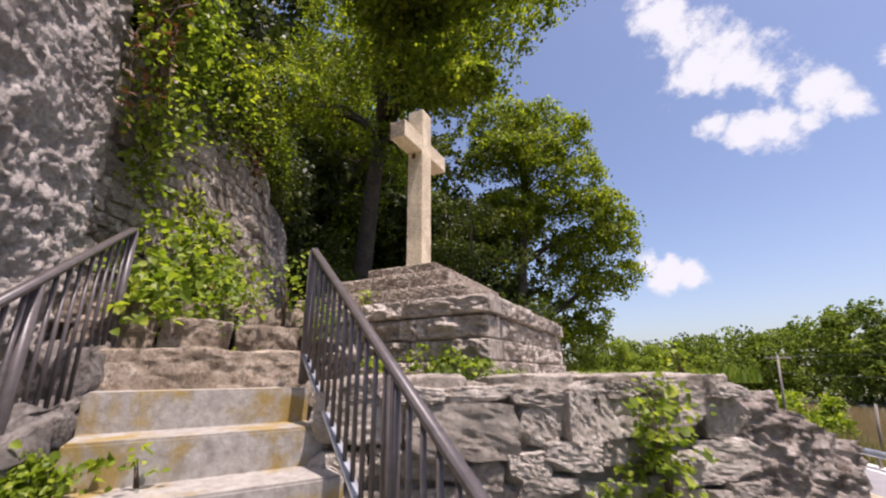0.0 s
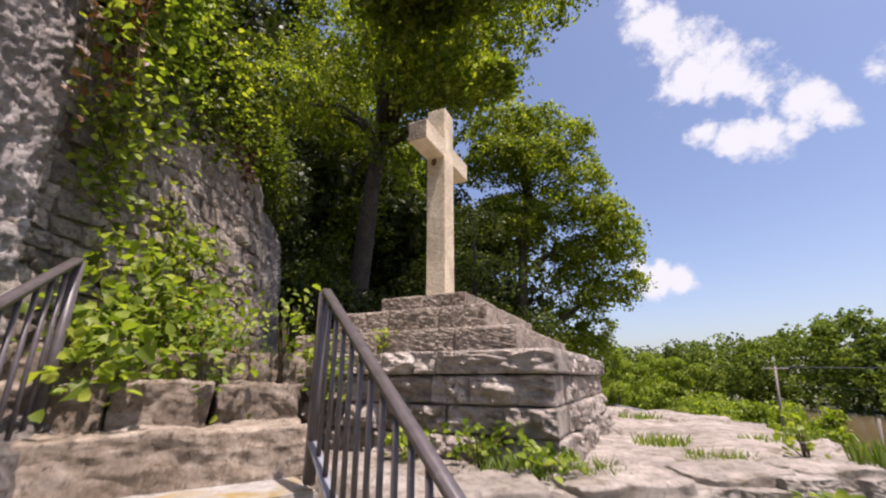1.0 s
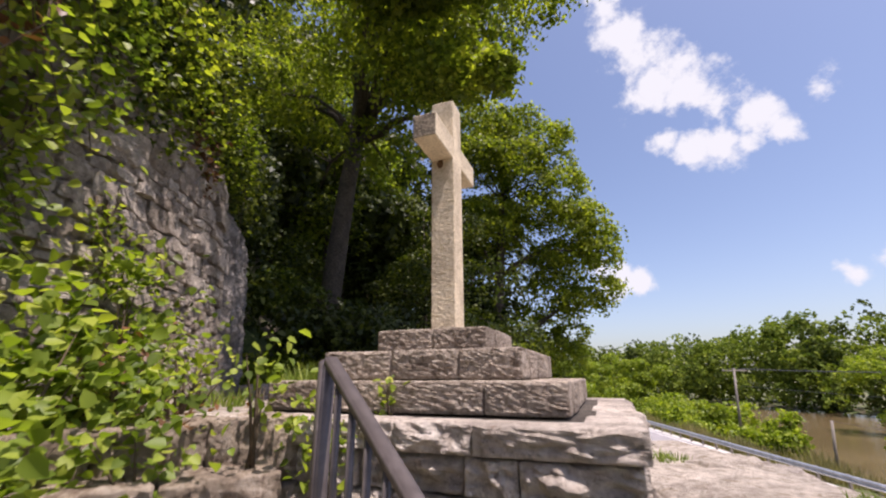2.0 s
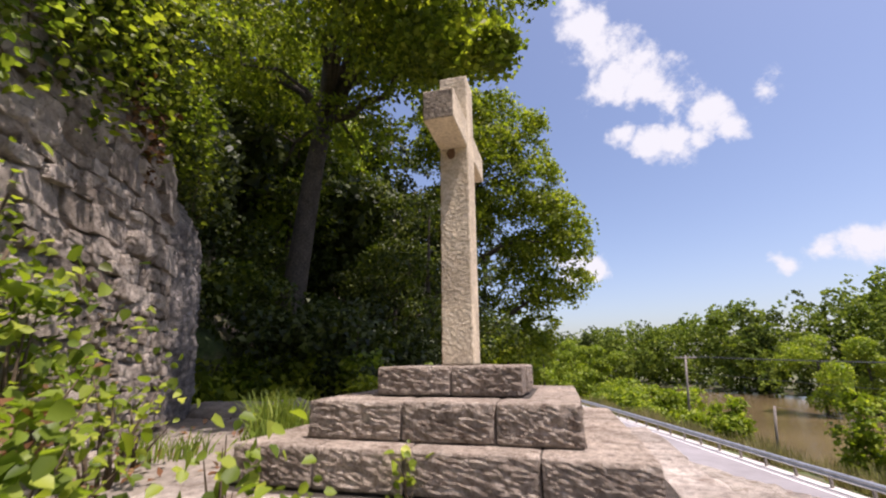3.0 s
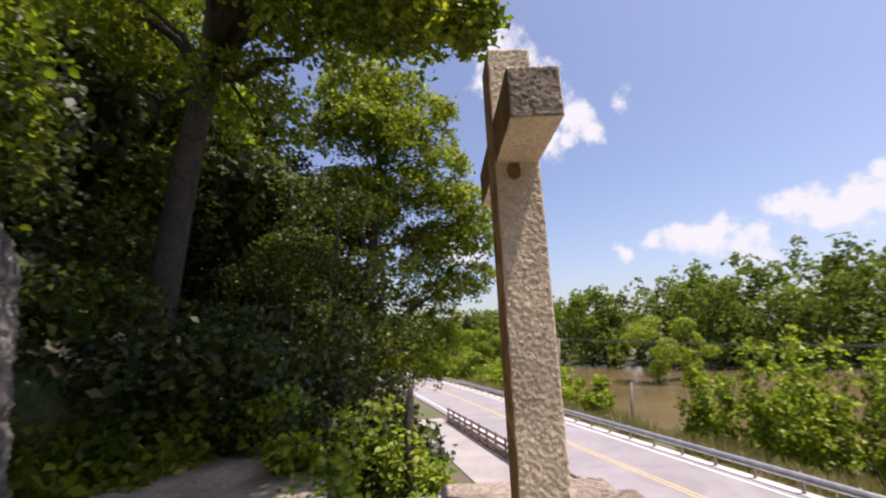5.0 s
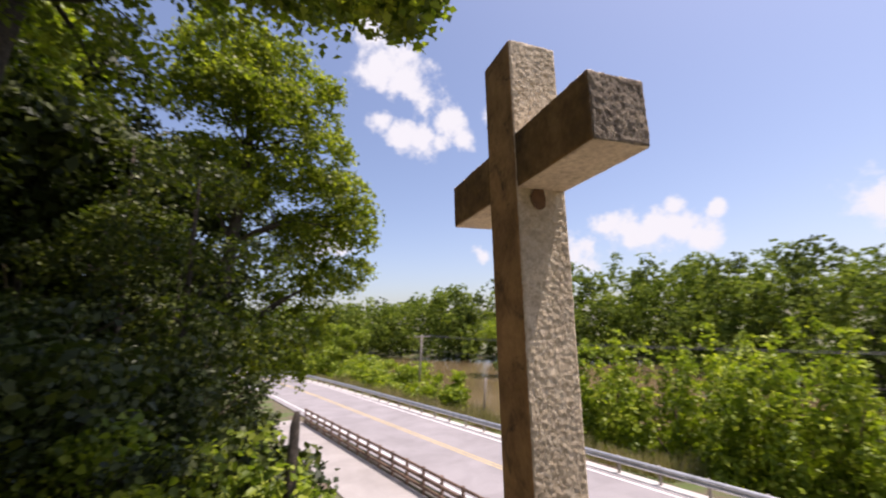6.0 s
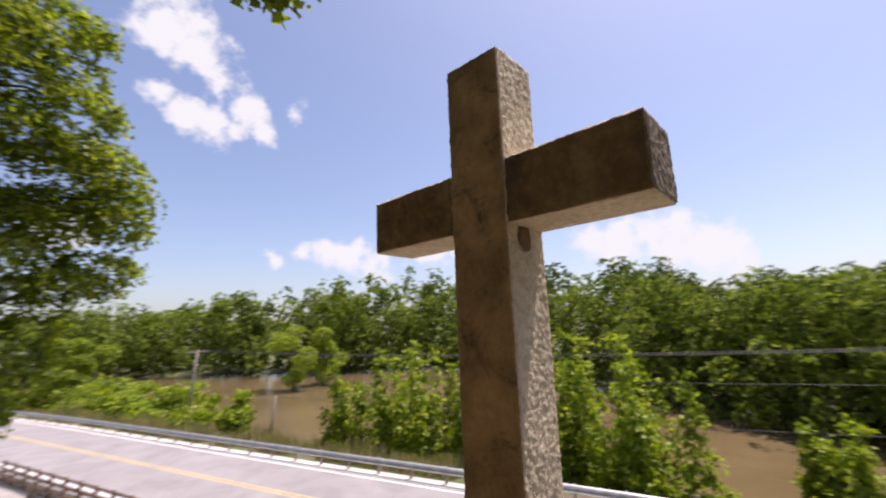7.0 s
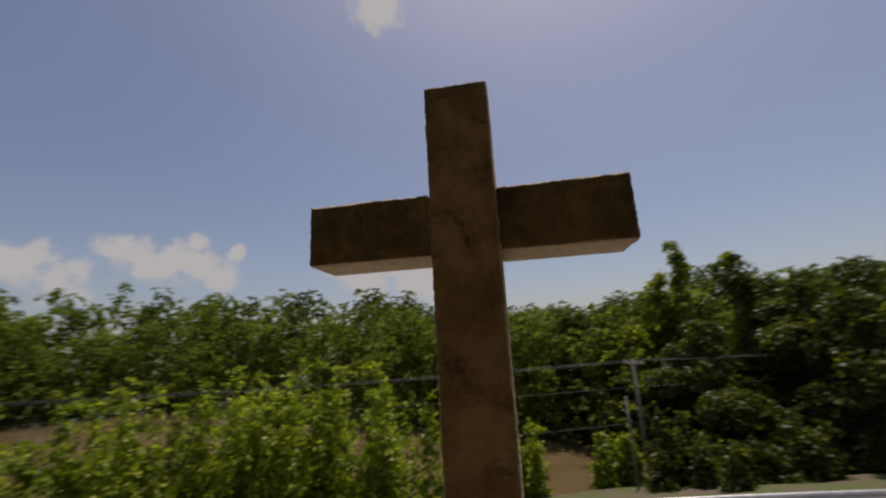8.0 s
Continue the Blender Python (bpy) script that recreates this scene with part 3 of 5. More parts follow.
def course(parent, x0, x1, y0, y1, z0, z1, count, mat, seed, amp=0.018, name="stone_block", flank=0, proud=0.02, fine=1.7, mesh_cuts=13):
    """A square course of rock-faced blocks round a core."""
    rng = random.Random(seed)
    part("core", box(x1 - x0 - 0.12, y1 - y0 - 0.12, z1 - z0 - 0.012, soft=0.01), M_MORTAR, parent, m=pose((x0 + x1) / 2, (y0 + y1) / 2, (z0 + z1) / 2 - 0.006))
    depth = min(0.3, (x1 - x0) / 3)
    for side in range(4):
        lo, hi = (x0, x1) if side % 2 == 0 else (y0 + depth, y1 - depth)
        n = count if side % 2 == 0 else flank or max(1, count - 1)
        cuts = [lo] + [lo + (hi - lo) * (i + rng.uniform(-0.22, 0.22)) / n for i in range(1, n)] + [hi]
        for p, q in zip(cuts, cuts[1:]):
            w, h = q - p - 0.008, z1 - z0 - 0.006
            d = depth + rng.uniform(-proud, proud) * 0.5
            out = rng.uniform(-0.2, 0.45) * proud
            bm = box(w, d, h, mesh_cuts, 0.006)
            off = rng.random() * 90
            for v in bm.verts:      # the outer face is pitched rough, the bed stays level
                if v.co.y < -d / 2 + 0.02:
                    k = 0.45 * noise.noise(Vector((v.co.x * 7 * fine + off, v.co.z * 9 * fine, off))) + 0.8 * noise.noise(Vector((v.co.x * 17 * fine + off, v.co.z * 20 * fine, off))) + 0.5 * noise.noise(Vector((v.co.x * 36 * fine + off, v.co.z * 40 * fine, off)))
                    edge = min(1.0, (h / 2 - abs(v.co.z)) / (0.12 * h) + 0.1, (w / 2 - abs(v.co.x)) / 0.03 + 0.2)
                    v.co.y -= max(-0.3, 0.3 + k) * amp * (1.5 if side % 2 == 0 else 0.9) * edge
                v.co.z += noise.noise(v.co * 6 + Vector((off, 0, 0))) * 0.004
            mid, zc = (p + q) / 2, (z0 + z1) / 2
            spot = {0: pose(mid, y0 + d / 2 - out, zc), 2: pose(mid, y1 - d / 2 + out, zc, 0, 0, 180), 1: pose(x1 - d / 2 + out, mid, zc, 0, 0, 90), 3: pose(x0 + d / 2 - out, mid, zc, 0, 0, -90)}[side]
            part(name, bm, mat, parent, m=spot, smooth=False)


# half widths in x, near and far y (from the pedestal's middle), lower and upper height
course(pedestal, -0.49, 0.50, -0.56, 0.44, 3.447, 3.64, 2, M_GRANITE, 5, 0.0085, fine=3.0, mesh_cuts=16)
course(pedestal, -0.80, 0.835, -0.89, 0.78, 3.224, 3.447, 3, M_GRANITE, 6, 0.0085, fine=3.0, mesh_cuts=16)
course(pedestal, -1.15, 1.145, -1.10, 1.18, 3.004, 3.224, 4, M_GRANITE, 7, 0.0085, fine=3.0, mesh_cuts=16)
course(pedestal, -1.50, 1.53, -1.51, 1.58, 2.835, 3.004, 4, M_ASHLAR, 8, 0.040, flank=5, proud=0.05, fine=0.9, mesh_cuts=11)
course(pedestal, -1.47, 1.49, -1.46, 1.54, 2.63, 2.835, 6, M_ASHLAR, 9, 0.060, flank=8, proud=0.10, fine=0.75, mesh_cuts=11)
course(pedestal, -1.48, 1.50, -1.47, 1.55, 2.44, 2.63, 7, M_ASHLAR, 10, 0.055, flank=9, proud=0.10, fine=0.8, mesh_cuts=11)
course(pedestal, -1.50, 1.53, -1.50, 1.57, 2.22, 2.44, 6, M_ASHLAR, 11, 0.055, flank=8, proud=0.10, fine=0.8, mesh_cuts=11)


def slab(name, outline, z0, z1, mat, label, category, wobble=0.03, kind="structure", cuts=3):
    """A thick slab with an uneven top over an outline."""
    bm = bmesh.new()
    f = bm.faces.new([bm.verts.new((x, y, z1)) for x, y in outline])
    bmesh.ops.triangulate(bm, faces=[f])
    bmesh.ops.subdivide_edges(bm, edges=bm.edges[:], cuts=cuts, use_grid_fill=True)
    bmesh.ops.triangulate(bm, faces=bm.faces[:])
    for v in bm.verts:
        v.co.z += wobble * (noise.noise(v.co * 1.3) + 0.5 * noise.noise(v.co * 4))
    geo = bmesh.ops.extrude_face_region(bm, geom=bm.faces[:])
    low = [g for g in geo["geom"] if isinstance(g, bmesh.types.BMVert)]
    for v in low:
        v.co.z = z0
    bmesh.ops.recalc_face_normals(bm, faces=bm.faces[:])
    return tagged(part(name, bm, mat), label, category, kind=kind)


TERRACE = [(-1.28, 1.90), (-0.40, 2.45), (0.40, 3.22), (0.86, 3.85), (1.05, 4.6), (1.0, 5.6), (0.75, 6.7), (0.2, 7.8), (-0.6, 8.6), (-2.0, 9.0), (-3.8, 8.8), (-3.7, 3.2), (-2.35, 2.45), (-2.15, 2.25)]
slab("terrace_floor", TERRACE, -0.6, 2.28, M_PAVING, "bleached limestone ledge with tufts of grass", "terrace", 0.07, cuts=7)
# upper landing behind the stone steps, level with the pedestal's cap
LANDING = [(-2.95, 3.05), (-3.80, 3.1), (-3.80, 6.1), (-4.4, 8.6), (-6.2, 9.0), (-8.4, 8.6), (-7.2, 6.2), (-6.2, 5.2), (-4.7, 2.2), (-3.98, 1.62)]
slab("landing_floor", LANDING, 1.0, 2.97, M_SAND, "sandy earth landing behind the pedestal", "landing", 0.04)

# ---- rock and masonry ----
def rock_face(name, path, z0, z1, mat, label, seed, step=0.05, amp=0.25, lean=0.0, category="cliff", top_round=0.5, streak=0.0, crest=None):
    """A rough rock face along a plan path, with relief at three scales; closed behind by its thickness."""
    pts = [Vector((x, y, 0)) for x, y in path]
    lens = [0.0]
    for p, q in zip(pts, pts[1:]):
        lens.append(lens[-1] + (q - p).length)
    nl, nz = int(lens[-1] / step), int((z1 - z0) / step)
    verts, normals = [], []
    off = Vector((seed * 11.3, seed * 4.1, seed * 8.7))
    for i in range(nl + 1):
        l = lens[-1] * i / nl
        k = max(j for j in range(len(lens) - 1) if lens[j] <= l + 1e-6)
        t = (l - lens[k]) / max(1e-6, lens[k + 1] - lens[k])
        p = pts[k].lerp(pts[k + 1], t)
        ends = []
        for n in (k, k + 1):      # mean direction at each corner, blended between them
            e = (pts[min(n + 1, len(pts) - 1)] - pts[max(n - 1, 0)]).normalized()
            ends.append(Vector((e.y, -e.x, 0)))
        nrm = ends[0].lerp(ends[1], t).normalized()
        normals.append(nrm)
        for j in range(nz + 1):
            z = z0 + ((crest(p) if crest else z1) - z0) * j / nz
            q = Vector((p.x, p.y, z))
            h = 0.60 * noise.noise(q * 0.75 + off) + 0.26 * noise.noise(q * 1.9 + off) - 0.32 * abs(noise.noise(q * 3.6 + off)) + 0.13 * noise.noise(q * 6.5 + off) - 0.26 * abs(noise.noise(q * 11 + off)) + 0.22 * noise.noise(q * 22 + off) + 0.12 * noise.noise(q * 44 + off) + 0.10
            h -= max(0.0, 0.34 - noise.voronoi(q * 2.3 + off * 0.3)[0][0]) * 1.5
            h -= max(0.0, 0.40 - noise.voronoi(q * 1.05 + off * 0.7)[0][0]) * 1.6
            ledge = streak * noise.noise(Vector((q.x * 4.5, q.y * 4.5, z * 0.7)) + off)
            back = -lean * (z - z0) - top_round * max(0, (z - z1 + 0.7) / 0.7) ** 2
            verts.append(q + nrm * (amp * (h + ledge) + back))
    front = np.array([tuple(v) for v in verts])
    idx = np.arange((nl + 1) * (nz + 1)).reshape(nl + 1, nz + 1)
    quads = np.stack([idx[:-1, :-1], idx[1:, :-1], idx[1:, 1:], idx[:-1, 1:]], axis=-1).reshape(-1, 4)
    thick = 0.9 if crest else 1.4
    back = np.concatenate([front[idx[:, -1]], front[idx[:, 0]]])
    inward = np.array([(-n.x * thick, -n.y * thick, -0.05) for n in normals])
    back += np.concatenate([inward, inward])
    n0 = len(front)
    up, low = n0 + np.arange(nl + 1), n0 + nl + 1 + np.arange(nl + 1)
    rim = idx[:, -1]
    quads = np.concatenate([quads, np.stack([rim[:-1], rim[1:], up[1:], up[:-1]], -1), np.stack([up[:-1], up[1:], low[1:], low[:-1]], -1)])
    me = raw_mesh(name, np.concatenate([front, back]), quads, mat, True)
    ob = part(name, me)
    return tagged(ob, label, category, kind="structure")


def stone_variants(count, seed, rugged, cuts=5):
    """Roughly squared quarried blocks: worn arrises, broken faces and knocked-off corners."""
    rng = random.Random(seed)
    out = []
    for k in range(count):
        bm = bmesh.new()
        bmesh.ops.create_cube(bm, size=1.0)
        bmesh.ops.subdivide_edges(bm, edges=bm.edges[:], cuts=cuts, use_grid_fill=True)
        off = Vector((rng.random(), rng.random(), rng.random())) * 60
        skew = [rng.uniform(-0.05, 0.05) * rugged for _ in range(4)]
        chips = [(Vector((rng.choice((-1, 1)), rng.choice((-1, 1)), rng.choice((-1, 1)))).normalized(), rng.uniform(0.56, 0.72)) for _ in range(3)]
        for v in bm.verts:
            p = v.co * 2
            p = p.lerp(p.normalized() * 1.2, 0.05) / 2
            for way, limit in chips:
                over = p.dot(way) - limit
                if over > 0:
                    p -= way * over
            p.x += skew[0] * p.z + skew[1] * p.y
            p.z += skew[2] * p.x + skew[3] * p.y
            q = Vector((p.x * 4.4, p.y * 4.0, p.z * 2.1)) + off
            pit = abs(noise.noise(q * 3.1)) + 0.5 * abs(noise.noise(q * 7.3))
            p += noise.noise_vector(q * 0.6) * 0.06 * rugged + noise.noise_vector(q * 2.2) * 0.020 * rugged + noise.noise_vector(q * 6) * 0.012 * rugged
            p *= 1.02 - 0.08 * pit * rugged
            v.co = p
        me = bpy.data.meshes.new("stone")
        bm.to_mesh(me)
        bm.free()
        out.append(me)
    return out


def stone_wall(name, path, z0, z1, mat, label, seed, courses, length, depth, jitter=0.03, tilt=3.0, category="wall", top=None, piece="stone", fill=1.0, rugged=1.0, batter=0.0, mortar=None, sunk=0.32, cuts=5):
    """Stones laid in uneven courses along a plan path, over a mortar core. courses, length: (least, most)."""
    rng = random.Random(seed)
    wall = thing(name, label, category, kind="structure")
    meshes = stone_variants(14, seed, rugged, cuts)
    for me in meshes:
        me.materials.append(mat)
    pts = [Vector((x, y, 0)) for x, y in path]
    lens = [0.0]
    for p, q in zip(pts, pts[1:]):
        lens.append(lens[-1] + (q - p).length)

    def spot(l):
        l = min(max(l, 0), lens[-1] - 1e-5)
        k = max(j for j in range(len(lens) - 1) if lens[j] <= l)
        d = (pts[k + 1] - pts[k]).normalized()
        return pts[k] + d * (l - lens[k]), d

    core = bmesh.new()
    prev = None
    for i in range(int(lens[-1] / 0.25) + 2):
        p, d = spot(i * 0.25)
        nrm = Vector((d.y, -d.x, 0))
        lvl = top(p) if top else z1
        ring = [core.verts.new(p - nrm * (a + batter * (zz - z0)) + Vector((0, 0, zz))) for a, zz in ((depth * sunk, z0), (depth * sunk, lvl - 0.07), (depth + 0.35, lvl - 0.07), (depth + 0.35, z0))]
        if prev:
            for k in range(4):
                core.faces.new((prev[k], ring[k], ring[(k + 1) % 4], prev[(k + 1) % 4]))
        prev = ring
    bmesh.ops.subdivide_edges(core, edges=core.edges[:], cuts=2, use_grid_fill=True)
    roughen(core, 0.03, 3.0, seed)
    bmesh.ops.recalc_face_normals(core, faces=core.faces[:])
    part("core", core, mortar or M_MORTAR, wall)
    made, far_verts, far_faces = 0, [], []
    z = z0
    while z < z1 - 0.03:
        grow = 1.7 if z > z0 + 1.9 else 1.0
        h = min(rng.uniform(*courses) * grow, z1 - z + 0.02)
        l = -rng.random() * 0.3
        while l < lens[-1]:
            w = rng.uniform(*length) * grow * (0.7 + 0.6 * h / courses[1] / grow)
            p, d = spot(l + w / 2)
            lvl = top(p) if top else z1
            if z + h * 0.6 < lvl:
                hh = min(h, lvl - z + 0.03)
                nrm = Vector((d.y, -d.x, 0))
                dd = depth * rng.uniform(0.85, 1.15)
                c = p - nrm * (dd / 2 - rng.uniform(0, jitter) + batter * (z + hh / 2 - z0)) + Vector((0, 0, z + hh / 2 + rng.uniform(-1, 1) * jitter * 0.4))
                rot = math.degrees(math.atan2(d.y, d.x))
                m = pose(*c, rng.uniform(-tilt, tilt) - math.degrees(math.atan(batter)), rng.uniform(-tilt, tilt), rot + rng.uniform(-tilt, tilt)) @ Matrix.Diagonal((w * fill, dd, hh * fill * rng.uniform(0.86, 1.1), 1)).to_4x4() @ pose(0, 0, 0, 180 * rng.randint(0, 1), 0, 180 * rng.randint(0, 1))
                me = rng.choice(meshes)
                made += 1
                if made <= 420:
                    part(piece, me, parent=wall, m=m)
                else:      # past that, joined
                    start = sum(len(v) for v in far_verts)
                    far_verts.append(np.array([tuple(m @ v.co) for v in me.vertices]))
                    far_faces.append(np.array([tuple(f.vertices) for f in me.polygons]) + start)
            l += w
        z += h
    if far_verts:
        tagged(part("upper_stones", raw_mesh("upper_stones", np.concatenate(far_verts), np.concatenate(far_faces), mat), parent=wall), kind="stuff")
    return wall


# the leaning cliff beside the stairs, and the rock behind the vines
rock_face("cliff", [(-1.6, -3.0), (-1.75, -1.2), (-2.25, -0.15), (-2.95, 0.52), (-3.56, 1.16), (-3.86, 1.52), (-4.35, 1.66), (-4.9, 1.5)], 0.2, 7.2, M_CLIFF, "grey weathered limestone cliff face with pits and hollows", 3, 0.027, 0.16, 0.07)
stone_wall("wall_masonry", [(-3.92, 1.22), (-4.10, 1.7), (-4.38, 2.55), (-4.80, 3.42), (-5.20, 4.18), (-5.52, 4.72)], 2.7, 6.1, M_WALL, "old rubble stone wall overgrown with vines", 21, (0.06, 0.17), (0.08, 0.30), 0.22, 0.05, 7, fill=0.97, rugged=1.0, batter=0.10, mortar=M_PALE_MORTAR, sunk=0.14)
# grey streaked stone; shade on the outcrop and cliff-foot rocks put into its colour
M_OUTCROP = stone("shaded_streaked_limestone", (0.13, 0.115, 0.105), (0.31, 0.28, 0.255), (0.56, 0.515, 0.475), 12, 0.05, (0.10, 0.085, 0.075), 0.58, 0.0, pits=0.7)
rock_face("cliff_end", [(-5.36, 4.34), (-5.65, 4.95), (-6.1, 5.65), (-6.9, 6.45), (-8.0, 6.9), (-9.4, 7.4)], 2.2, 6.0, M_OUTCROP, "grey streaked rock outcrop at the end of the masonry wall", 7, 0.035, 0.16, 0.08, streak=0.45)
rock_face("cliff_top", [(-4.6, -3.0), (-4.9, 0.5), (-5.7, 2.2), (-7.0, 4.6), (-9.0, 6.6)], 5.7, 8.2, M_CLIFF, "overgrown upper rock ledge above the wall", 9, 0.10, 0.4, 0.35)
# retaining wall in front of the terrace
stone_wall("wall_retaining", [(-1.38, 1.78), (-0.45, 2.36), (0.42, 3.14), (0.86, 3.50)], 0.3, 2.26, M_RUBBLE, "rough pale rubble retaining wall of big limestone blocks", 33, (0.14, 0.32), (0.20, 0.62), 0.45, 0.12, 5, fill=1.03, cuts=11)
M_LEDGE = stone("pinkish_ledge_rock", (0.28, 0.235, 0.205), (0.56, 0.49, 0.44), (0.84, 0.78, 0.72), 13, 0.06, (0.22, 0.16, 0.115), 0.60, 0.0, pits=0.8)
rock_face("rock_outcrop", [(0.60, 3.22), (1.02, 3.48), (1.52, 3.84), (1.98, 4.35), (2.1, 5.4), (1.35, 6.8), (0.5, 8.0)], 0.2, 2.22, M_LEDGE, "pinkish-brown craggy bedrock at the end of the retaining wall", 12, 0.024, 0.34, 0.10, category="rock", top_round=0.2,
          crest=lambda p: 2.27 - 0.75 * max(0.0, (p.x - 1.30)) ** 1.1)

rc = random.Random(17)
for x, y, rz, sx, sy in ((-1.13, 2.18, 33, 0.75, 0.42), (-0.46, 2.64, 38, 0.62, 0.40), (0.09, 3.11, 42, 0.55, 0.38), (0.57, 3.53, 40, 0.6, 0.4)):
    bm = roughen(roughen(box(sx, sy, 0.11, 14, 0.02), 0.020, 3.5, rc.random() * 40), 0.008, 15, rc.random() * 40)
    tagged(part("cap_stone", bm, M_PAVING, m=pose(x, y, 2.27, rc.uniform(-2, 2), rc.uniform(-2, 2), rz)), "flat pale flagstone capping the retaining wall", "stone", "cap stones")

# stone steps above the concrete flight
stone_steps = thing("stone_steps", "rough brown natural stone steps with plants in the joints", "steps", kind="structure", at=STAIR)
rs = random.Random(4)
for a, z, h, cuts in ((3.10, 2.53, 0.30, (-0.54, 0.86)), (3.50, 2.78, 0.30, (-0.75, -0.2, 0.35, 0.92)), (3.85, 3.00, 0.28, (-1.0, -0.45, 0.1, 0.6, 1.15))):
    for p, q in zip(cuts, cuts[1:]):
        bm = roughen(roughen(roughen(box(q - p - 0.015, 0.55, h, 24, 0.008), 0.030, 3.0, rs.random() * 50), 0.014, 10, rs.random() * 50), 0.007, 28, rs.random() * 50)
        part("stone", bm, M_STEP, stone_steps, m=pose((p + q) / 2, a + 0.275 + rs.uniform(-0.03, 0.03), z - h / 2, 0, 0, rs.uniform(-2, 2)))


# ---- iron hand rails ----
def hand_rail(name, foot, head, drop, label, seed, extra=()):
    """foot, head: the lower and upper ends of the top rail, in the stair's frame; drop: down to the bottom rail."""
    rail = thing(name, label, "railing", "hand rails of the stairs", at=STAIR)
    f, h = Vector(foot), Vector(head)
    down = Vector((0, 0, -drop))
    part("top_rail", bar(f, h - (h - f).normalized() * 0.03, 0.052, 0.036), M_RAIL, rail)
    part("bottom_rail", bar(f + down, h + down, 0.055, 0.022), M_CHANNEL, rail)
    n = int((h - f).length / 0.14)
    for i in range(1, n):
        p = f.lerp(h, i / n)
        part("baluster", bar(p + Vector((0, 0, -0.015)), p + down + Vector((0, 0, 0.01)), 0.022, 0.022), M_RAIL, rail)
    for k in (1.0, 0.42):
        p = f.lerp(h, k)
        part("post", bar(p + Vector((0, 0, -0.014)), p + down + Vector((0, 0, -0.22)), 0.055, 0.055), M_RAIL, rail)
    return rail


hand_rail("hand_rail", (0.75, 0.10, 1.645), (0.75, 2.70, 3.33), 0.84, "dark painted iron stair railing with square balusters", 1)
hand_rail("hand_rail", (-0.93, 1.45, 2.32), (-0.50, 3.47, 3.50), 1.03, "dark painted iron stair railing with square balusters", 2)

# ---- trees on the hillside ----
# the high lobes towards the cross stand out of view, added to cast shade
oak = tree("tree", "tall oak with a dark trunk on the slope behind the cross", [(-10.15, 13.1, 3.6), (-10.1, 13.1, 5.5), (-9.88, 13.15, 8.3), (-9.62, 13.1, 10.6), (-9.35, 13.1, 12.5), (-9.3, 13.0, 15.5), (-9.0, 13.0, 19)], [0.52, 0.40, 0.36, 0.33, 0.30, 0.2, 0.1],
     [(-9.5, 13, 19, 4.5, 4, 3), (-6.5, 12, 16.0, 3, 3, 2), (-4.5, 9.5, 11.6, 2.2, 2.4, 1.0), (-13, 12, 15, 3, 3, 3), (-11.5, 10, 13.2, 1.8, 1.8, 1.0), (-7.2, 13.8, 13.2, 1.8, 1.6, 0.9), (-13, 15, 10.5, 1.6, 1.6, 1.0), (-4.4, 10.6, 14.4, 2.6, 2.2, 0.9), (-6.6, 10.0, 14.9, 2.6, 2.2, 0.9), (-4.4, 12.6, 16.2, 2.6, 2.6, 1.0), (-7.0, 12.0, 16.5, 2.8, 2.4, 0.9), (-3.4, 6.1, 11.8, 1.3, 1.1, 0.5), (-2.9, 5.7, 12.8, 1.4, 1.1, 0.6), (-4.2, 7.0, 12.0, 1.5, 1.2, 0.6), (-3.2, 7.6, 12.6, 1.6, 1.3, 0.7), (-5.0, 9.0, 14.0, 2.2, 1.6, 0.8), (-2.6, 10.6, 14.8, 2.2, 1.8, 0.8), (-6.2, 11, 13.6, 2.2, 2, 1.0), (-3.9, 5.9, 12.8, 1.1, 1.2, 0.8), (-4.8, 6.8, 12.8, 1.6, 1.6, 1.0), (-6.4, 8.8, 13.2, 1.8, 1.8, 1.2), (-5.4, 11, 14.4, 2.2, 2.2, 1.1),
      (-1.2, 9.2, 15.2, 2.2, 2.0, 0.9), (0.2, 11, 16.4, 2.4, 2.2, 0.9), (-2.0, 6.4, 13.7, 1.9, 1.5, 0.7), (-1.6, 13, 18.6, 2.6, 2.4, 1.0), (-8.0, 12.2, 11.6, 1.5, 1.2, 0.6), (-7.4, 12.4, 10.2, 1.2, 1.0, 0.5), (-3.2, 4.4, 12.0, 1.4, 1.2, 0.6)], 50000, 0.13, L_TREE, 11, lift=0.5, clump=0.36, per=40, shell=0.7, first=4, nlimbs=22)
part("limb", tube([(-9.35, 13.1, 12.3), (-8.7, 12.9, 12.2), (-7.93, 12.6, 12.05), (-7.1, 12.0, 12.0), (-6.2, 11.5, 11.65), (-5.4, 10.8, 12.1), (-4.6, 9.9, 12.6)], [0.20, 0.17, 0.14, 0.12, 0.09, 0.06, 0.02], 8), M_BARK, oak.children[0], "crooked limb reaching over the terrace")
part("limb", tube([(-9.6, 13.1, 12.6), (-10.3, 12.8, 13.6), (-11.2, 12.2, 14.0), (-12.2, 11.6, 14.8)], [0.18, 0.14, 0.10, 0.03], 8), M_BARK, oak.children[0])
rng = np.random.default_rng(31)
spray = lobe_points([(-2.22, 6.65, 8.42, 0.42, 0.42, 0.24), (-2.6, 7.0, 8.85, 0.7, 0.6, 0.36), (-3.4, 7.7, 9.6, 0.95, 0.85, 0.5), (-4.0, 8.6, 10.6, 1.0, 0.9, 0.5)], 7000, rng, 0.14, 20, 0.5)[0]
tagged(part("overhanging_spray", leaf_mesh("overhanging_spray", spray, 0.095, L_TREE, rng), parent=oak), kind="stuff")
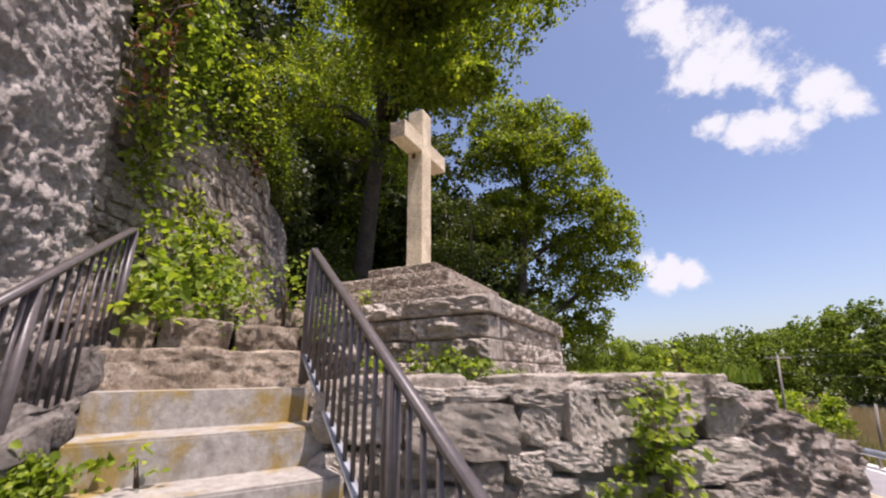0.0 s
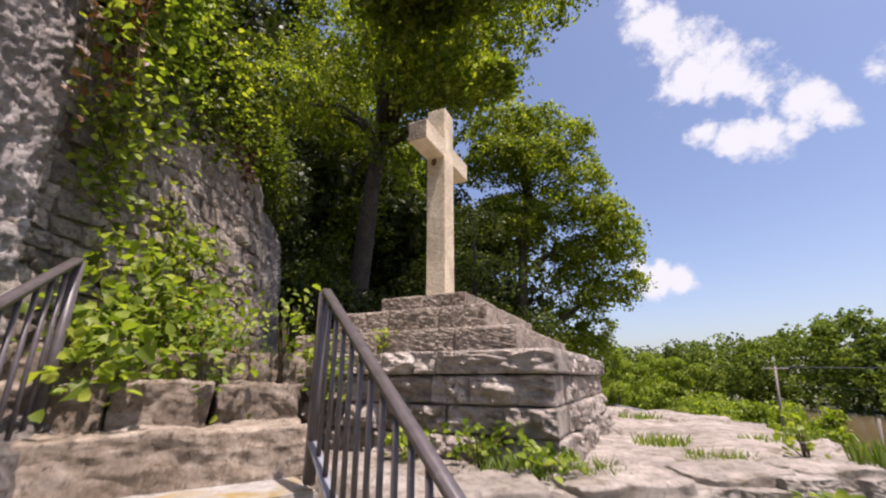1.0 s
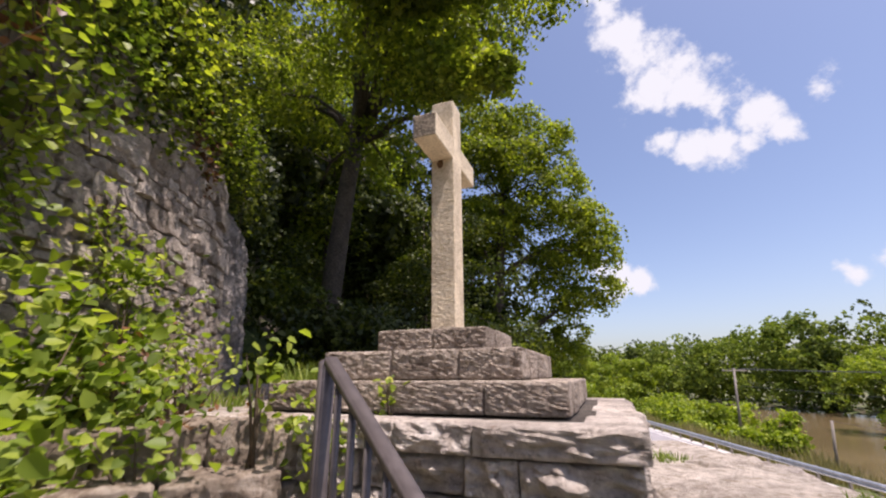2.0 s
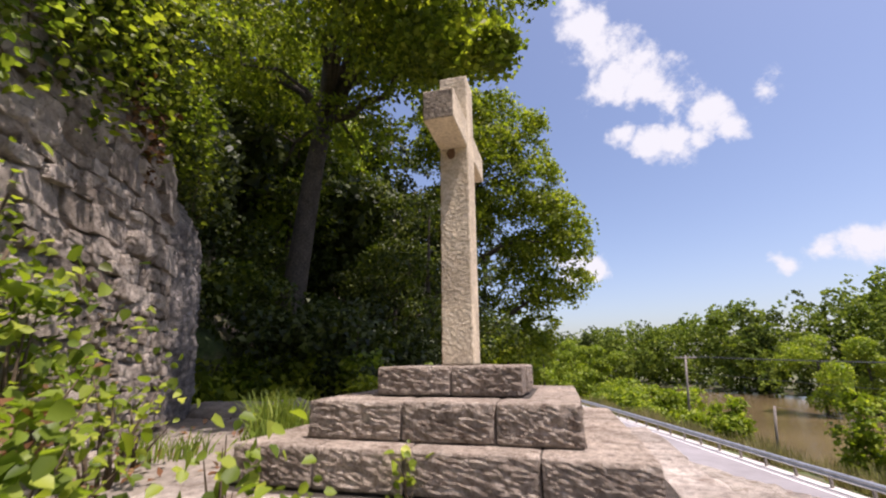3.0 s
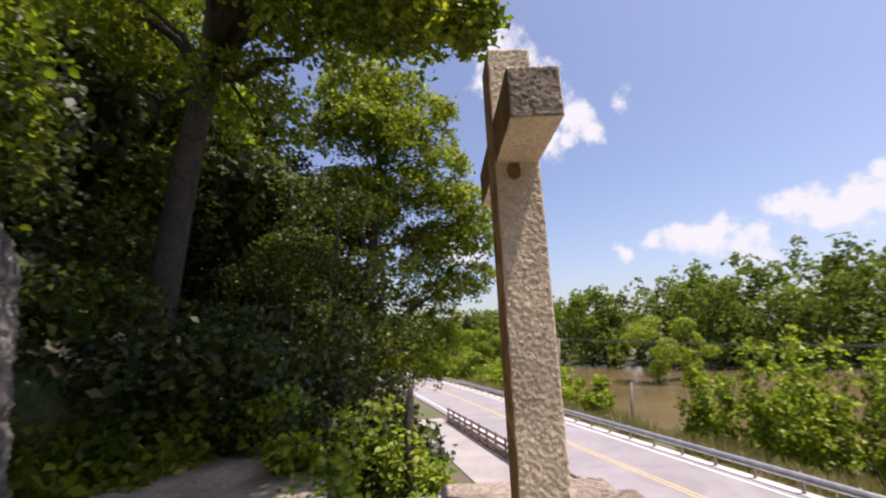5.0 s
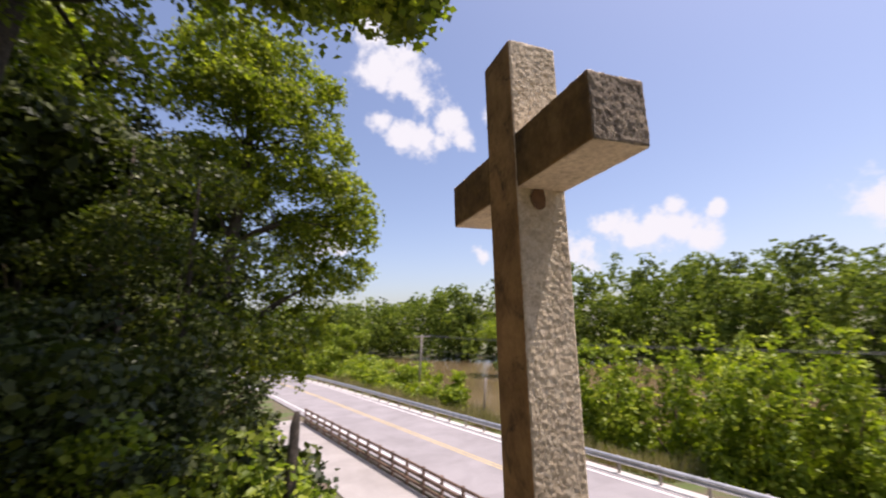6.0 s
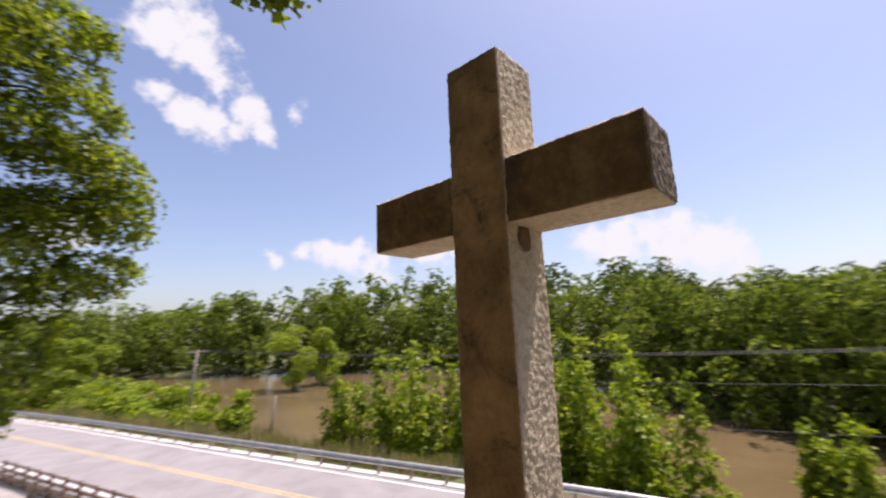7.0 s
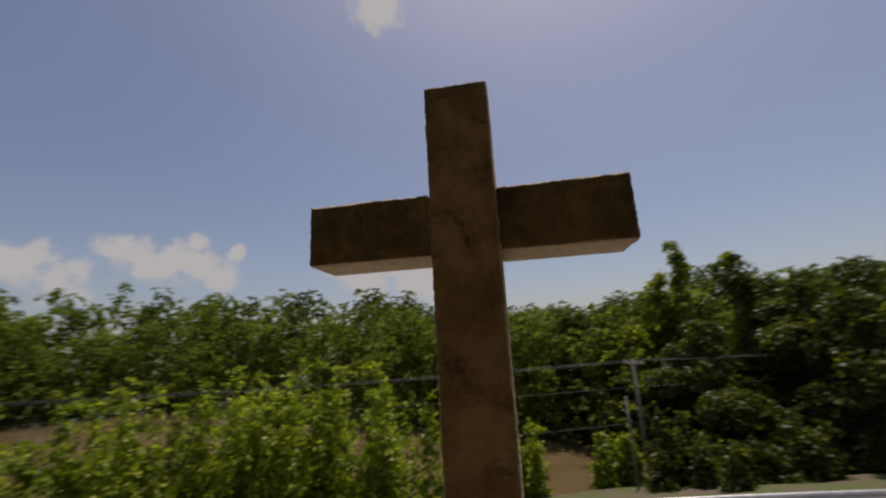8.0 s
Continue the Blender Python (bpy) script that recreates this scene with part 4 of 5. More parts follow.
# second spray, unseen overhead, added to shade the landing
spray = lobe_points([(-3.4, 6.1, 11.8, 1.2, 1.0, 0.5), (-2.9, 5.7, 12.8, 1.3, 1.0, 0.5), (-4.2, 7.0, 12.0, 1.4, 1.1, 0.5), (-3.2, 7.4, 12.6, 1.5, 1.2, 0.6), (-2.3, 4.9, 12.4, 1.1, 0.8, 0.5), (-4.6, 6.2, 12.6, 1.3, 1.0, 0.5)], 15000, rng, 0.24, 24, 0.5)[0]
tagged(part("upper_spray", leaf_mesh("upper_spray", spray, 0.14, L_TREE, rng), parent=oak), kind="stuff")
part("branch", tube([(-9.35, 13.1, 12.4), (-7.0, 11.2, 13.2), (-4.6, 9.3, 12.0), (-3.2, 7.6, 9.6), (-2.5, 6.9, 8.8), (-2.22, 6.65, 8.45)], [0.14, 0.10, 0.07, 0.04, 0.02, 0.008], 7), M_BARK, oak)
# a maple of flat leafy tiers with gaps between them
tiers, rt = [], random.Random(8)
for i in range(14):
    z = 3.2 + i * 1.25
    edge = float(np.interp(z, [3, 4.4, 7, 9, 10.6, 12.5, 14.5, 19, 22], [-2.6, -1.6, -0.5, 0.3, 1.2, 0.2, -0.4, -2.0, -4.0])) + rt.uniform(-0.55, 0.45)
    for x, r in ((edge - 1.4, 1.4), (edge - 3.6, 1.9), (-7.0, 2.4))[:3 if z > 11 else 2]:
        tiers.append((x, 25 + rt.uniform(-1.5, 1.5), z + rt.uniform(-0.5, 0.5), r * rt.uniform(0.8, 1.1), r * rt.uniform(0.8, 1.2), 0.34 + 0.18 * r))
tree("tree", "broad leafy maple leaning out over the footpath", [(-7.0, 25, 0.5), (-6.8, 25, 4), (-6.5, 25.2, 9), (-6, 25, 14), (-6, 25, 19)], [0.45, 0.36, 0.3, 0.2, 0.08],
     tiers, 56000, 0.15, L_TREE, 12, clump=0.36, per=34, shell=0.75, nlimbs=26, lift=0.5)
tree("tree", "slender understorey tree in deep shade", [(-6.2, 15.5, 1.2), (-6.1, 15.5, 5), (-6.0, 15.4, 9)], [0.14, 0.10, 0.04],
     [(-6.4, 15.6, 9.0, 1.6, 1.4, 0.7), (-4.6, 15, 6.8, 1.4, 1.4, 0.6), (-7.6, 16, 7.2, 1.6, 1.5, 0.7), (-5.6, 14.6, 5.0, 1.4, 1.3, 0.6), (-4.0, 16.2, 4.6, 1.2, 1.3, 0.6), (-6.8, 15, 4.0, 1.4, 1.3, 0.6)], 5200, 0.12, L_DIM, 13, lift=0.5)
tree("tree", "bright green young tree on the hill", [(-15, 17, 9), (-15, 17, 14), (-14.6, 17, 19)], [0.25, 0.18, 0.06],
     [(-14.5, 17, 18, 3.4, 3, 2.6), (-17, 15, 15, 3.2, 3, 3), (-12.5, 17.5, 14, 2.4, 2.4, 2.4), (-14, 16, 10.5, 3, 2.5, 2.2)], 17000, 0.19, L_BRIGHT, 14, clump=0.4)
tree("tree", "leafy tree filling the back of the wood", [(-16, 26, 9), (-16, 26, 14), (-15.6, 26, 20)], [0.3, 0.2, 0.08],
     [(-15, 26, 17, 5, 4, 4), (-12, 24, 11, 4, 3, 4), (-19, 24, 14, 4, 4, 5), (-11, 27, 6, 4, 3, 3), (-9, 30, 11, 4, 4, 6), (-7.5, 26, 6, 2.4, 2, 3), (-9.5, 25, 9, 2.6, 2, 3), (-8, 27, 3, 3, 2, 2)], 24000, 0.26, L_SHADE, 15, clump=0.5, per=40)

for n, (x, y, lean) in enumerate(((-12.4, 15.6, 0.3), (-8.4, 18.2, -0.2), (-11.2, 18.6, -0.3))):
    z = ground_height(x, y).item()
    rg = random.Random(900 + n)
    lobes = [(x + lean + rg.uniform(-1.6, 1.6), y + rg.uniform(-1.4, 1.4), z + h, rg.uniform(1.1, 1.9), rg.uniform(1.1, 1.9), 0.6) for h in (4.2, 5.4, 6.6, 7.8, 9.0)]
    tree("tree", "slim dark understorey trunk with a thin crown", [(x, y, z - 0.4), (x + lean * 0.3, y, z + 3.5), (x + lean, y, z + 8.6)], [0.12, 0.09, 0.03], lobes, 3600, 0.13, L_DIM, 910 + n, clump=0.34, per=26, nlimbs=6, group="understorey trees")
# trees added behind the wood to block sky light and darken its inside
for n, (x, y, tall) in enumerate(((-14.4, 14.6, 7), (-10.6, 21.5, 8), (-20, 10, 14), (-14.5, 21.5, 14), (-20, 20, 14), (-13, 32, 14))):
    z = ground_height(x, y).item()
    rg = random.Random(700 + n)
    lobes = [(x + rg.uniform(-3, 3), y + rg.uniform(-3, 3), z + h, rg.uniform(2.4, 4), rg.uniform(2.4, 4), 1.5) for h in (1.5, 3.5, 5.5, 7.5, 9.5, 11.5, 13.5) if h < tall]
    tree("tree", "tall dark forest tree added on the hillside", [(x, y, z - 0.5), (x + 0.3, y, z + tall * 0.45), (x, y, z + tall * 0.93)], [0.3, 0.22, 0.08], lobes, 8500, 0.34, L_SHADE, 710 + n, clump=0.5, per=30, nlimbs=7, group="hillside trees")


def shrub(name, label, x, y, z, r, h, leaves, size, mat, seed, stems=7, clump=0.16, category="shrub", group="", per=12, broad=False, lobed=6):
    rng = np.random.default_rng(seed)
    th = thing(name, label, category, group, at=pose(x, y, z))
    lobes = [(rng.normal() * r * 0.45, rng.normal() * r * 0.45, h * rng.uniform(0.3, 0.88), r * rng.uniform(0.3, 0.6) * (7 / (lobed + 1)) ** 0.5, r * rng.uniform(0.3, 0.6) * (7 / (lobed + 1)) ** 0.5, h * rng.uniform(0.1, 0.25)) for _ in range(lobed)] + [(0, 0, h * 0.35, r * 0.65, r * 0.65, h * 0.3)]
    if lobed >= 16:      # several pointed saplings growing together
        lobes = []
        for _ in range(7):
            sx, sy = rng.normal(size=2) * r * 0.55
            hs = h * rng.uniform(0.55, 1.12)
            for f in (0.10, 0.24, 0.38, 0.52, 0.66, 0.80, 0.92, 1.0):
                w = r * 0.44 * (1.06 - 0.95 * f)
                lobes.append((sx + rng.normal() * 0.15, sy + rng.normal() * 0.15, hs * f, w, w, hs * 0.07))
    pts, c, face = lobe_points(lobes, leaves, rng, clump, per, 0.4)
    for k in range(stems):
        e = c[rng.integers(len(c))]
        part("stem", tube([(rng.normal() * r * 0.1, rng.normal() * r * 0.1, -0.05), (e[0] * 0.45, e[1] * 0.45, e[2] * 0.55), tuple(e)], [h * 0.010 + 0.004, h * 0.007 + 0.003, 0.002], 5), M_TWIG, th)
    leaves_of = broad_leaf_mesh("foliage", pts, size, mat, rng) if broad else leaf_mesh("foliage", pts, size, mat, rng, normals=face)
    tagged(part("foliage", leaves_of, parent=th), kind="stuff")
    return th


# thicket between the road and the river
k = 0
for x, y, r, h in ((14.2, 28.0, 2.0, 6.6), (15.6, 25.0, 2.2, 7.2), (16.6, 21.8, 2.4, 6.8), (17.4, 18.2, 2.5, 7.6), (18.6, 14.8, 2.6, 7.2), (20.2, 11.6, 2.4, 6.6), (19.0, 17.0, 2.4, 8.2), (21.5, 22.0, 2.6, 8.4), (19.5, 27.0, 2.6, 7.6), (22.5, 14.5, 2.4, 7.8), (24.5, 4.6, 1.3, 4.0), (24.0, -4.2, 2.4, 4.2), (22.0, -7.0, 1.8, 2.8), (23.6, -10.0, 2.2, 3.4), (25.4, -13.2, 2.4, 4.0), (26.5, -1.5, 1.2, 3.4)):
    k += 1
    shrub("riverside_shrub", "bright green leafy sapling thicket by the road", x, y, ground_height(x, y).item() - 0.1, r, h, 5600, 0.20, L_BRIGHT if y > -3 else L_DIM, 40 + k, 7, 0.26, "shrub", "riverside shrubs", 16, False, 16)
for s, u, r, h in ((20, 45, 2.3, 3.2), (21, 41.5, 1.0, 2.4), (21.5, 37.0, 1.1, 4.2), (22, 60, 4, 5.5), (21, 72, 4, 6.5), (20, 86, 5, 7.5), (22, 52, 2.5, 2.2)):
    k += 1
    x, y = at_su(s, u)
    shrub("riverside_shrub", "rounded green bush on the river bank", x, y, ground_height(x, y).item() - 0.1, r, h, 3600, 0.24, L_BRIGHT, 40 + k, 5, 0.36, "shrub", "riverside shrubs")

for n, (x, y, hgt, r, mt) in enumerate(((29.0, -9.0, 10.5, 3.0, L_DIM), (33.0, -13.5, 16.5, 3.4, L_DIM), (28.0, -15.5, 12.5, 3.6, L_DIM), (24.0, -15.0, 10.0, 3.0, L_DIM), (36.0, -6.0, 11.0, 3.2, L_TREE), (31.0, -21.0, 14.0, 4.0, L_DIM), (23.0, -22.0, 12.0, 4.0, L_DIM))):
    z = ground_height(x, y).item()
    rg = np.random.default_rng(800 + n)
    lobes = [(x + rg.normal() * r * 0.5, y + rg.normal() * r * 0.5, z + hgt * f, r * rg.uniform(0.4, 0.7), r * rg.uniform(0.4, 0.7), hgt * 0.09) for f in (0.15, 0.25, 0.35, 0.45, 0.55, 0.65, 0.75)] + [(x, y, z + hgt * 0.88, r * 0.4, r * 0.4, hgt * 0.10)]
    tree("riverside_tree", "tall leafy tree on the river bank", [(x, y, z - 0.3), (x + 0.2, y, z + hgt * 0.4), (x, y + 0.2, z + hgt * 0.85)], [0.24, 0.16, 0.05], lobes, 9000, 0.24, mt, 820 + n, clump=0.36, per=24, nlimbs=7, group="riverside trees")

# thin feathery tops standing above the others
for n, (x, y, top) in enumerate(((35.5, -10.5, 13.2), (33.9, -14.1, 11.6), (36.6, -8.8, 10.6))):
    z = ground_height(x, y).item()
    rg = np.random.default_rng(840 + n)
    lobes = [(x + rg.normal() * 0.9 * (1.25 - f), y + rg.normal() * 0.9 * (1.25 - f), z + (top - z) * f, 0.9 * (1.2 - f) + 0.25, 0.9 * (1.2 - f) + 0.25, 0.5) for f in (0.5, 0.58, 0.66, 0.73, 0.80, 0.86, 0.92, 0.97)]
    tree("riverside_tree", "slender open-crowned tree rising above the river bank", [(x, y, z - 0.3), (x + 0.2, y, z + (top - z) * 0.5), (x, y, top - 0.3)], [0.2, 0.13, 0.03], lobes, 2600, 0.22, L_TREE, 850 + n, clump=0.30, per=14, nlimbs=8, group="riverside trees", shell=0.6)

# light-green willows on the near bank, down the road
for n, (az, r, el, w) in enumerate(((-1.0, 70, 2.4, 3.4), (2.5, 76, 1.8, 3.2), (6.0, 66, 0.9, 2.8), (27.5, 78, 1.5, 4.2), (31.0, 82, 1.2, 3.8))):
    x, y = -3.5 + r * math.sin(radians(az)), 3.5 + r * math.cos(radians(az))
    top = 4.5 + r * math.tan(radians(el))
    rg = np.random.default_rng(860 + n)
    lobes = [(x + rg.normal() * w * 0.42, y + rg.normal() * w * 0.42, -3.6 + (top + 3.6) * f, w * rg.uniform(0.3, 0.5), w * rg.uniform(0.3, 0.5), w * 0.26) for f in (0.12, 0.22, 0.34, 0.45, 0.55, 0.65, 0.74, 0.82)] + [(x, y, top - w * 0.24, w * 0.4, w * 0.4, w * 0.24)]
    tree("willow", "light-green rounded willow on the flooded bank", [(x, y, -4.4), (x + 0.2, y, -2 + (top + 2) * 0.4), (x, y, top - 1.0)], [0.2, 0.13, 0.04], lobes, 8000, 0.20, L_BRIGHT, 870 + n, clump=0.30, per=8, nlimbs=5, group="willows on the bank", shell=0.8)

# far woods across the water
rng = np.random.default_rng(77)
TOP = [(-25, 3.2), (0, 3.2), (12, 3.8), (18, 5.0), (25, 6.2), (33, 6.8), (42, 8.2), (50, 7.8), (65, 7.6), (76, 7.8), (79, 3.6), (84, 5.6), (90, 4.6), (100, 4.8), (106, 6), (111, 8.4), (117, 6.0), (124, 6.0), (140, 6)]


def wood_points(az, r, top, base, w, count, rng, spread, low):
    """A tree of billowing round lobes standing at a bearing and distance."""
    x, y = -3.5 + r * math.sin(radians(az)), 3.5 + r * math.cos(radians(az))
    h = top - base
    lobes = []
    for f in rng.uniform(low, 0.9, 12):
        lean = w * (1.0 - 0.75 * max(0.0, f - 0.45) / 0.45) * 0.60
        size = w * rng.uniform(0.28, 0.46)
        lobes.append((x + rng.normal() * lean, y + rng.normal() * lean, base + h * f, size, size, min(size * 0.8, h * 0.16)))
    lobes.append((x, y, base + h * 0.90, w * 0.36, w * 0.36, h * 0.10))
    p, _, face = lobe_points(lobes, count, rng, spread, 9, 0.85, 0.5)
    return x, y, p, face


pts, faces, sizes, dark, trunks = [], [], [], [], None
for i in range(540):
    az = rng.uniform(-22, 140)
    deep = rng.random()
    r = bank_distance(az) - 3 + 34 * deep ** 1.4
    el = np.interp(az, [p[0] for p in TOP], [p[1] for p in TOP])
    top = 5 + r * math.tan(radians(el)) * (rng.uniform(0.68, 1.12) if deep > 0.4 else rng.uniform(0.25, 0.95))
    w = rng.uniform(3.6, 7.4) * (0.5 + r / 190)
    x, y, p, face = wood_points(az, r, top, -3.9, w, 900 if r < 78 else 620 if r < 112 else 720, rng, 0.26 + r / 420, 0.20 if rng.random() < 0.2 else 0.03)
    if ground_s(x, y) < 19:
        continue
    dark.append(deep > 0.15 and rng.random() < (0.72 if r < 90 else 0.25))
    pts.append(p)
    faces.append(face)
    sizes.append(np.full(len(p), 0.38 if r < 78 else 0.56 if r < 112 else 0.66))
    if r < 125 and i % 7 == 0:
        b = tube([(x, y, -4.6), (x + rng.normal() * 0.6, y, -3.9 + (top + 3.9) * 0.5)], [0.24, 0.12], 6, False)
        trunks = b if trunks is None else join(trunks, b)
for tone, mt, lab in ((False, L_FAR, "dense green woods standing beyond the flooded river"), (True, L_FAR_DARK, "dark green trees among the woods beyond the flooded river")):
    some = [i for i, d in enumerate(dark) if d == tone]
    far = part("far_woods", leaf_mesh("far_woods", np.concatenate([pts[i] for i in some]), np.concatenate([sizes[i] for i in some]), mt, rng, 0.45, 1.2, np.concatenate([faces[i] for i in some])))
    tagged(far, lab, "woods", kind="stuff")
tagged(part("far_trunks", trunks, M_BARK), "grey tree trunks standing in flood water", "tree trunks", kind="stuff")
# low willows and scrub along the near bank, down the road
pts = []
for i in range(150):
    u = rng.uniform(48, 190)
    s = rng.uniform(18.5, 30) + max(0, (u - 100)) * rng.uniform(0, 0.35) + bend_at(min(u, 120))
    x, y = at_su(s, u)
    h = rng.uniform(1.6, 4.0) * (1.0 + max(0, u - 60) / 90)
    r = math.hypot(x + 3.5, y - 3.5)
    az = math.degrees(math.atan2(x + 3.5, y - 3.5))
    pts.append(wood_points(az, r, -3.4 + h, -3.6, h * 0.55, 330, rng, 0.30, 0.05)[2])
tagged(part("bank_scrub", leaf_mesh("bank_scrub", np.concatenate(pts), 0.34, L_BRIGHT, rng, 0.3, 1.3)), "low light-green scrub and reeds along the river bank", "scrub", kind="stuff")

# dry reeds and brush between the road and the water
rng = np.random.default_rng(58)
reed_n = 16000
ru = rng.uniform(14, 62, reed_n)
rs_ = 16.3 + rng.random(reed_n) ** 1.5 * 6.2
rx, ry = 0.965 * rs_ - 0.262 * ru, 0.262 * rs_ + 0.965 * ru
patch = np.array([noise.noise(Vector((x * 0.45, y * 0.45, 3.0))) for x, y in zip(rx, ry)])
keep = patch > -0.12
rx, ry, patch = rx[keep], ry[keep], patch[keep]
base = np.stack([rx, ry, ground_height(rx, ry) - 0.1], 1)
high = (0.55 + 1.1 * np.clip(patch + 0.12, 0, 1)) * rng.uniform(0.6, 1.3, len(rx))
tip = base + np.stack([rng.normal(size=len(rx)) * 0.22, rng.normal(size=len(rx)) * 0.22, high], 1)
turn = rng.uniform(0, 6.28, len(rx))
side = np.stack([np.cos(turn), np.sin(turn), np.zeros(len(rx))], 1) * 0.022
v = np.stack([base - side, base + side, tip + side * 0.3, tip - side * 0.3], 1).reshape(-1, 3)
tagged(part("reeds", raw_mesh("reeds", v, np.arange(len(v)).reshape(-1, 4), L_REED)), "dry tan reeds and brush between the road and the water", "reeds", kind="stuff")

# ---- undergrowth ----
k = 0
for s, u, r, h in ((-1.5, 10.2, 1.2, 2.0), (-3.2, 10.8, 1.4, 2.4), (-4.8, 10.4, 1.4, 1.5), (-6.4, 9.8, 1.4, 1.5), (-2.4, 12.8, 1.6, 3.0), (-4.6, 13.0, 1.6, 2.2), (-1.4, 14.0, 1.2, 2.0),
                   (-7.0, 12.6, 1.6, 1.5), (-8.2, 11.0, 1.6, 1.5), (-9.6, 13.2, 1.8, 1.8), (-5.6, 8.9, 0.9, 0.9), (-6.8, 8.9, 0.9, 1.0), (-4.6, 9.3, 0.7, 0.7), (-5.2, 8.2, 0.6, 0.6), (-4.2, 10.0, 0.7, 0.8), (-8.0, 15.5, 2.0, 3.4), (-1.8, 16, 1.8, 3.4), (-5.0, 17, 2.0, 3.6), (0.2, 18.5, 1.2, 2.0), (-9.5, 11.5, 1.8, 3.0), (1.0, 24, 1.4, 2.4), (0.4, 24, 2.2, 4.0), (-3, 21, 2.2, 4.5), (-7.5, 20, 2.4, 5.0), (-11, 14, 2.2, 4.0), (-12, 19, 2.6, 5)):
    k += 1
    x, y = at_su(s, u)
    # small bushes keep the bright leaf; the others carry shade in their colour
    shrub("undergrowth_shrub", "dark green understorey bush on the shaded slope", x, y, ground_height(x, y).item() - 0.1, r, h, 2200, 0.11, L_TREE if r < 1.0 else L_SHADE if k % 4 else L_DIM, 90 + k, 5, 0.24, "shrub", "undergrowth shrubs")

# leafy saplings and creepers round the stone steps
for lab, x, y, z, r, h, n, size, mt in (
        ("bright leafy creeper at the foot of the masonry wall", -3.85, 1.95, 2.62, 0.50, 1.25, 640, 0.080, L_VINE), ("bright leafy creeper at the foot of the masonry wall", -4.35, 2.7, 2.85, 0.42, 1.4, 380, 0.076, L_VINE),
        ("leafy sapling growing from the stone steps", -3.40, 1.70, 2.55, 0.42, 0.95, 460, 0.078, L_VINE), ("leafy sapling growing from the stone steps", -3.05, 2.12, 2.55, 0.26, 0.66, 210, 0.062, L_VINE),
        ("leafy sapling growing from the stone steps", -2.80, 2.55, 2.78, 0.15, 0.72, 80, 0.06, L_VINE), ("leafy sapling growing from the stone steps", -2.5, 2.72, 2.6, 0.16, 0.5, 110, 0.055, L_VINE),
        ("leafy sapling growing from the stone steps", -3.62, 2.35, 2.8, 0.32, 0.9, 170, 0.08, L_VINE),
        ("large-leaved sapling beside the masonry wall", -4.15, 3.15, 2.95, 0.26, 1.1, 90, 0.065, L_VINE), ("large-leaved sapling beside the masonry wall", -4.45, 3.55, 2.95, 0.22, 0.8, 60, 0.062, L_VINE), ("large-leaved sapling beside the masonry wall", -3.95, 2.9, 2.95, 0.2, 0.7, 50, 0.062, L_VINE),
        ("weeds at the foot of the pedestal", -1.72, 2.66, 2.3, 0.18, 0.22, 130, 0.05, L_VINE), ("weeds at the foot of the pedestal", -1.25, 2.68, 2.3, 0.22, 0.24, 160, 0.05, L_VINE), ("weeds at the foot of the pedestal", -0.86, 2.62, 2.3, 0.18, 0.16, 110, 0.045, L_VINE),
        ("yellow-green creeper hanging on the retaining wall", 0.42, 2.90, 1.45, 0.20, 0.80, 300, 0.06, L_VINE), ("yellow-green creeper hanging on the retaining wall", 0.20, 2.70, 1.25, 0.20, 0.5, 190, 0.06, L_VINE),
        ("small weed in a joint of the concrete steps", -1.92, 0.92, 1.86, 0.06, 0.12, 16, 0.055, L_VINE), ("fern-like weeds beside the concrete steps", -2.22, 0.62, 1.72, 0.26, 0.26, 420, 0.042, L_BRIGHT), ("fern-like weeds beside the concrete steps", -1.95, 0.25, 1.4, 0.3, 0.3, 360, 0.045, L_BRIGHT),
        ("weed growing between the pedestal blocks", -2.32, 3.27, 3.0, 0.08, 0.24, 34, 0.045, L_VINE), ("weed growing between the pedestal blocks", -2.62, 2.87, 3.0, 0.08, 0.18, 28, 0.045, L_VINE),
        ("yellow flowering weed on the terrace edge", 0.62, 3.75, 2.28, 0.12, 0.30, 60, 0.045, L_VINE)):
    k += 1
    shrub("weed" if h < 0.6 else "creeper", lab, x, y, z, r, h, n, size, mt, 200 + k, 6, 0.12 if h > 0.5 else 0.05, "plant", "plants round the steps", 5, True, 8)
for x, y, z, r, h in ((-3.75, 2.2, 2.7, 0.25, 0.8), (-3.95, 2.6, 2.85, 0.25, 0.9)):
    k += 1
    shrub("dry_weed", "reddish-brown dried weed among the creepers", x, y, z, r, h, 130, 0.05, L_DRY, 200 + k, 6, 0.08, "plant", "plants round the steps", 5, True)


def on_path(path, l):
    pts = [Vector((x, y, 0)) for x, y in path]
    for p, q in zip(pts, pts[1:]):
        d = (q - p).length
        if l <= d:
            t = (q - p).normalized()
            return p + t * l, Vector((t.y, -t.x, 0))
        l -= d
    t = (pts[-1] - pts[-2]).normalized()
    return pts[-1], Vector((t.y, -t.x, 0))


# curtain of vines on the cliff and the masonry wall: hanging stems with leaves
VINE_PATH = [(-3.75, 1.22), (-4.15, 1.75), (-4.55, 2.5), (-5.0, 3.35), (-5.42, 4.1), (-5.95, 4.95), (-6.6, 5.7), (-7.6, 6.4)]


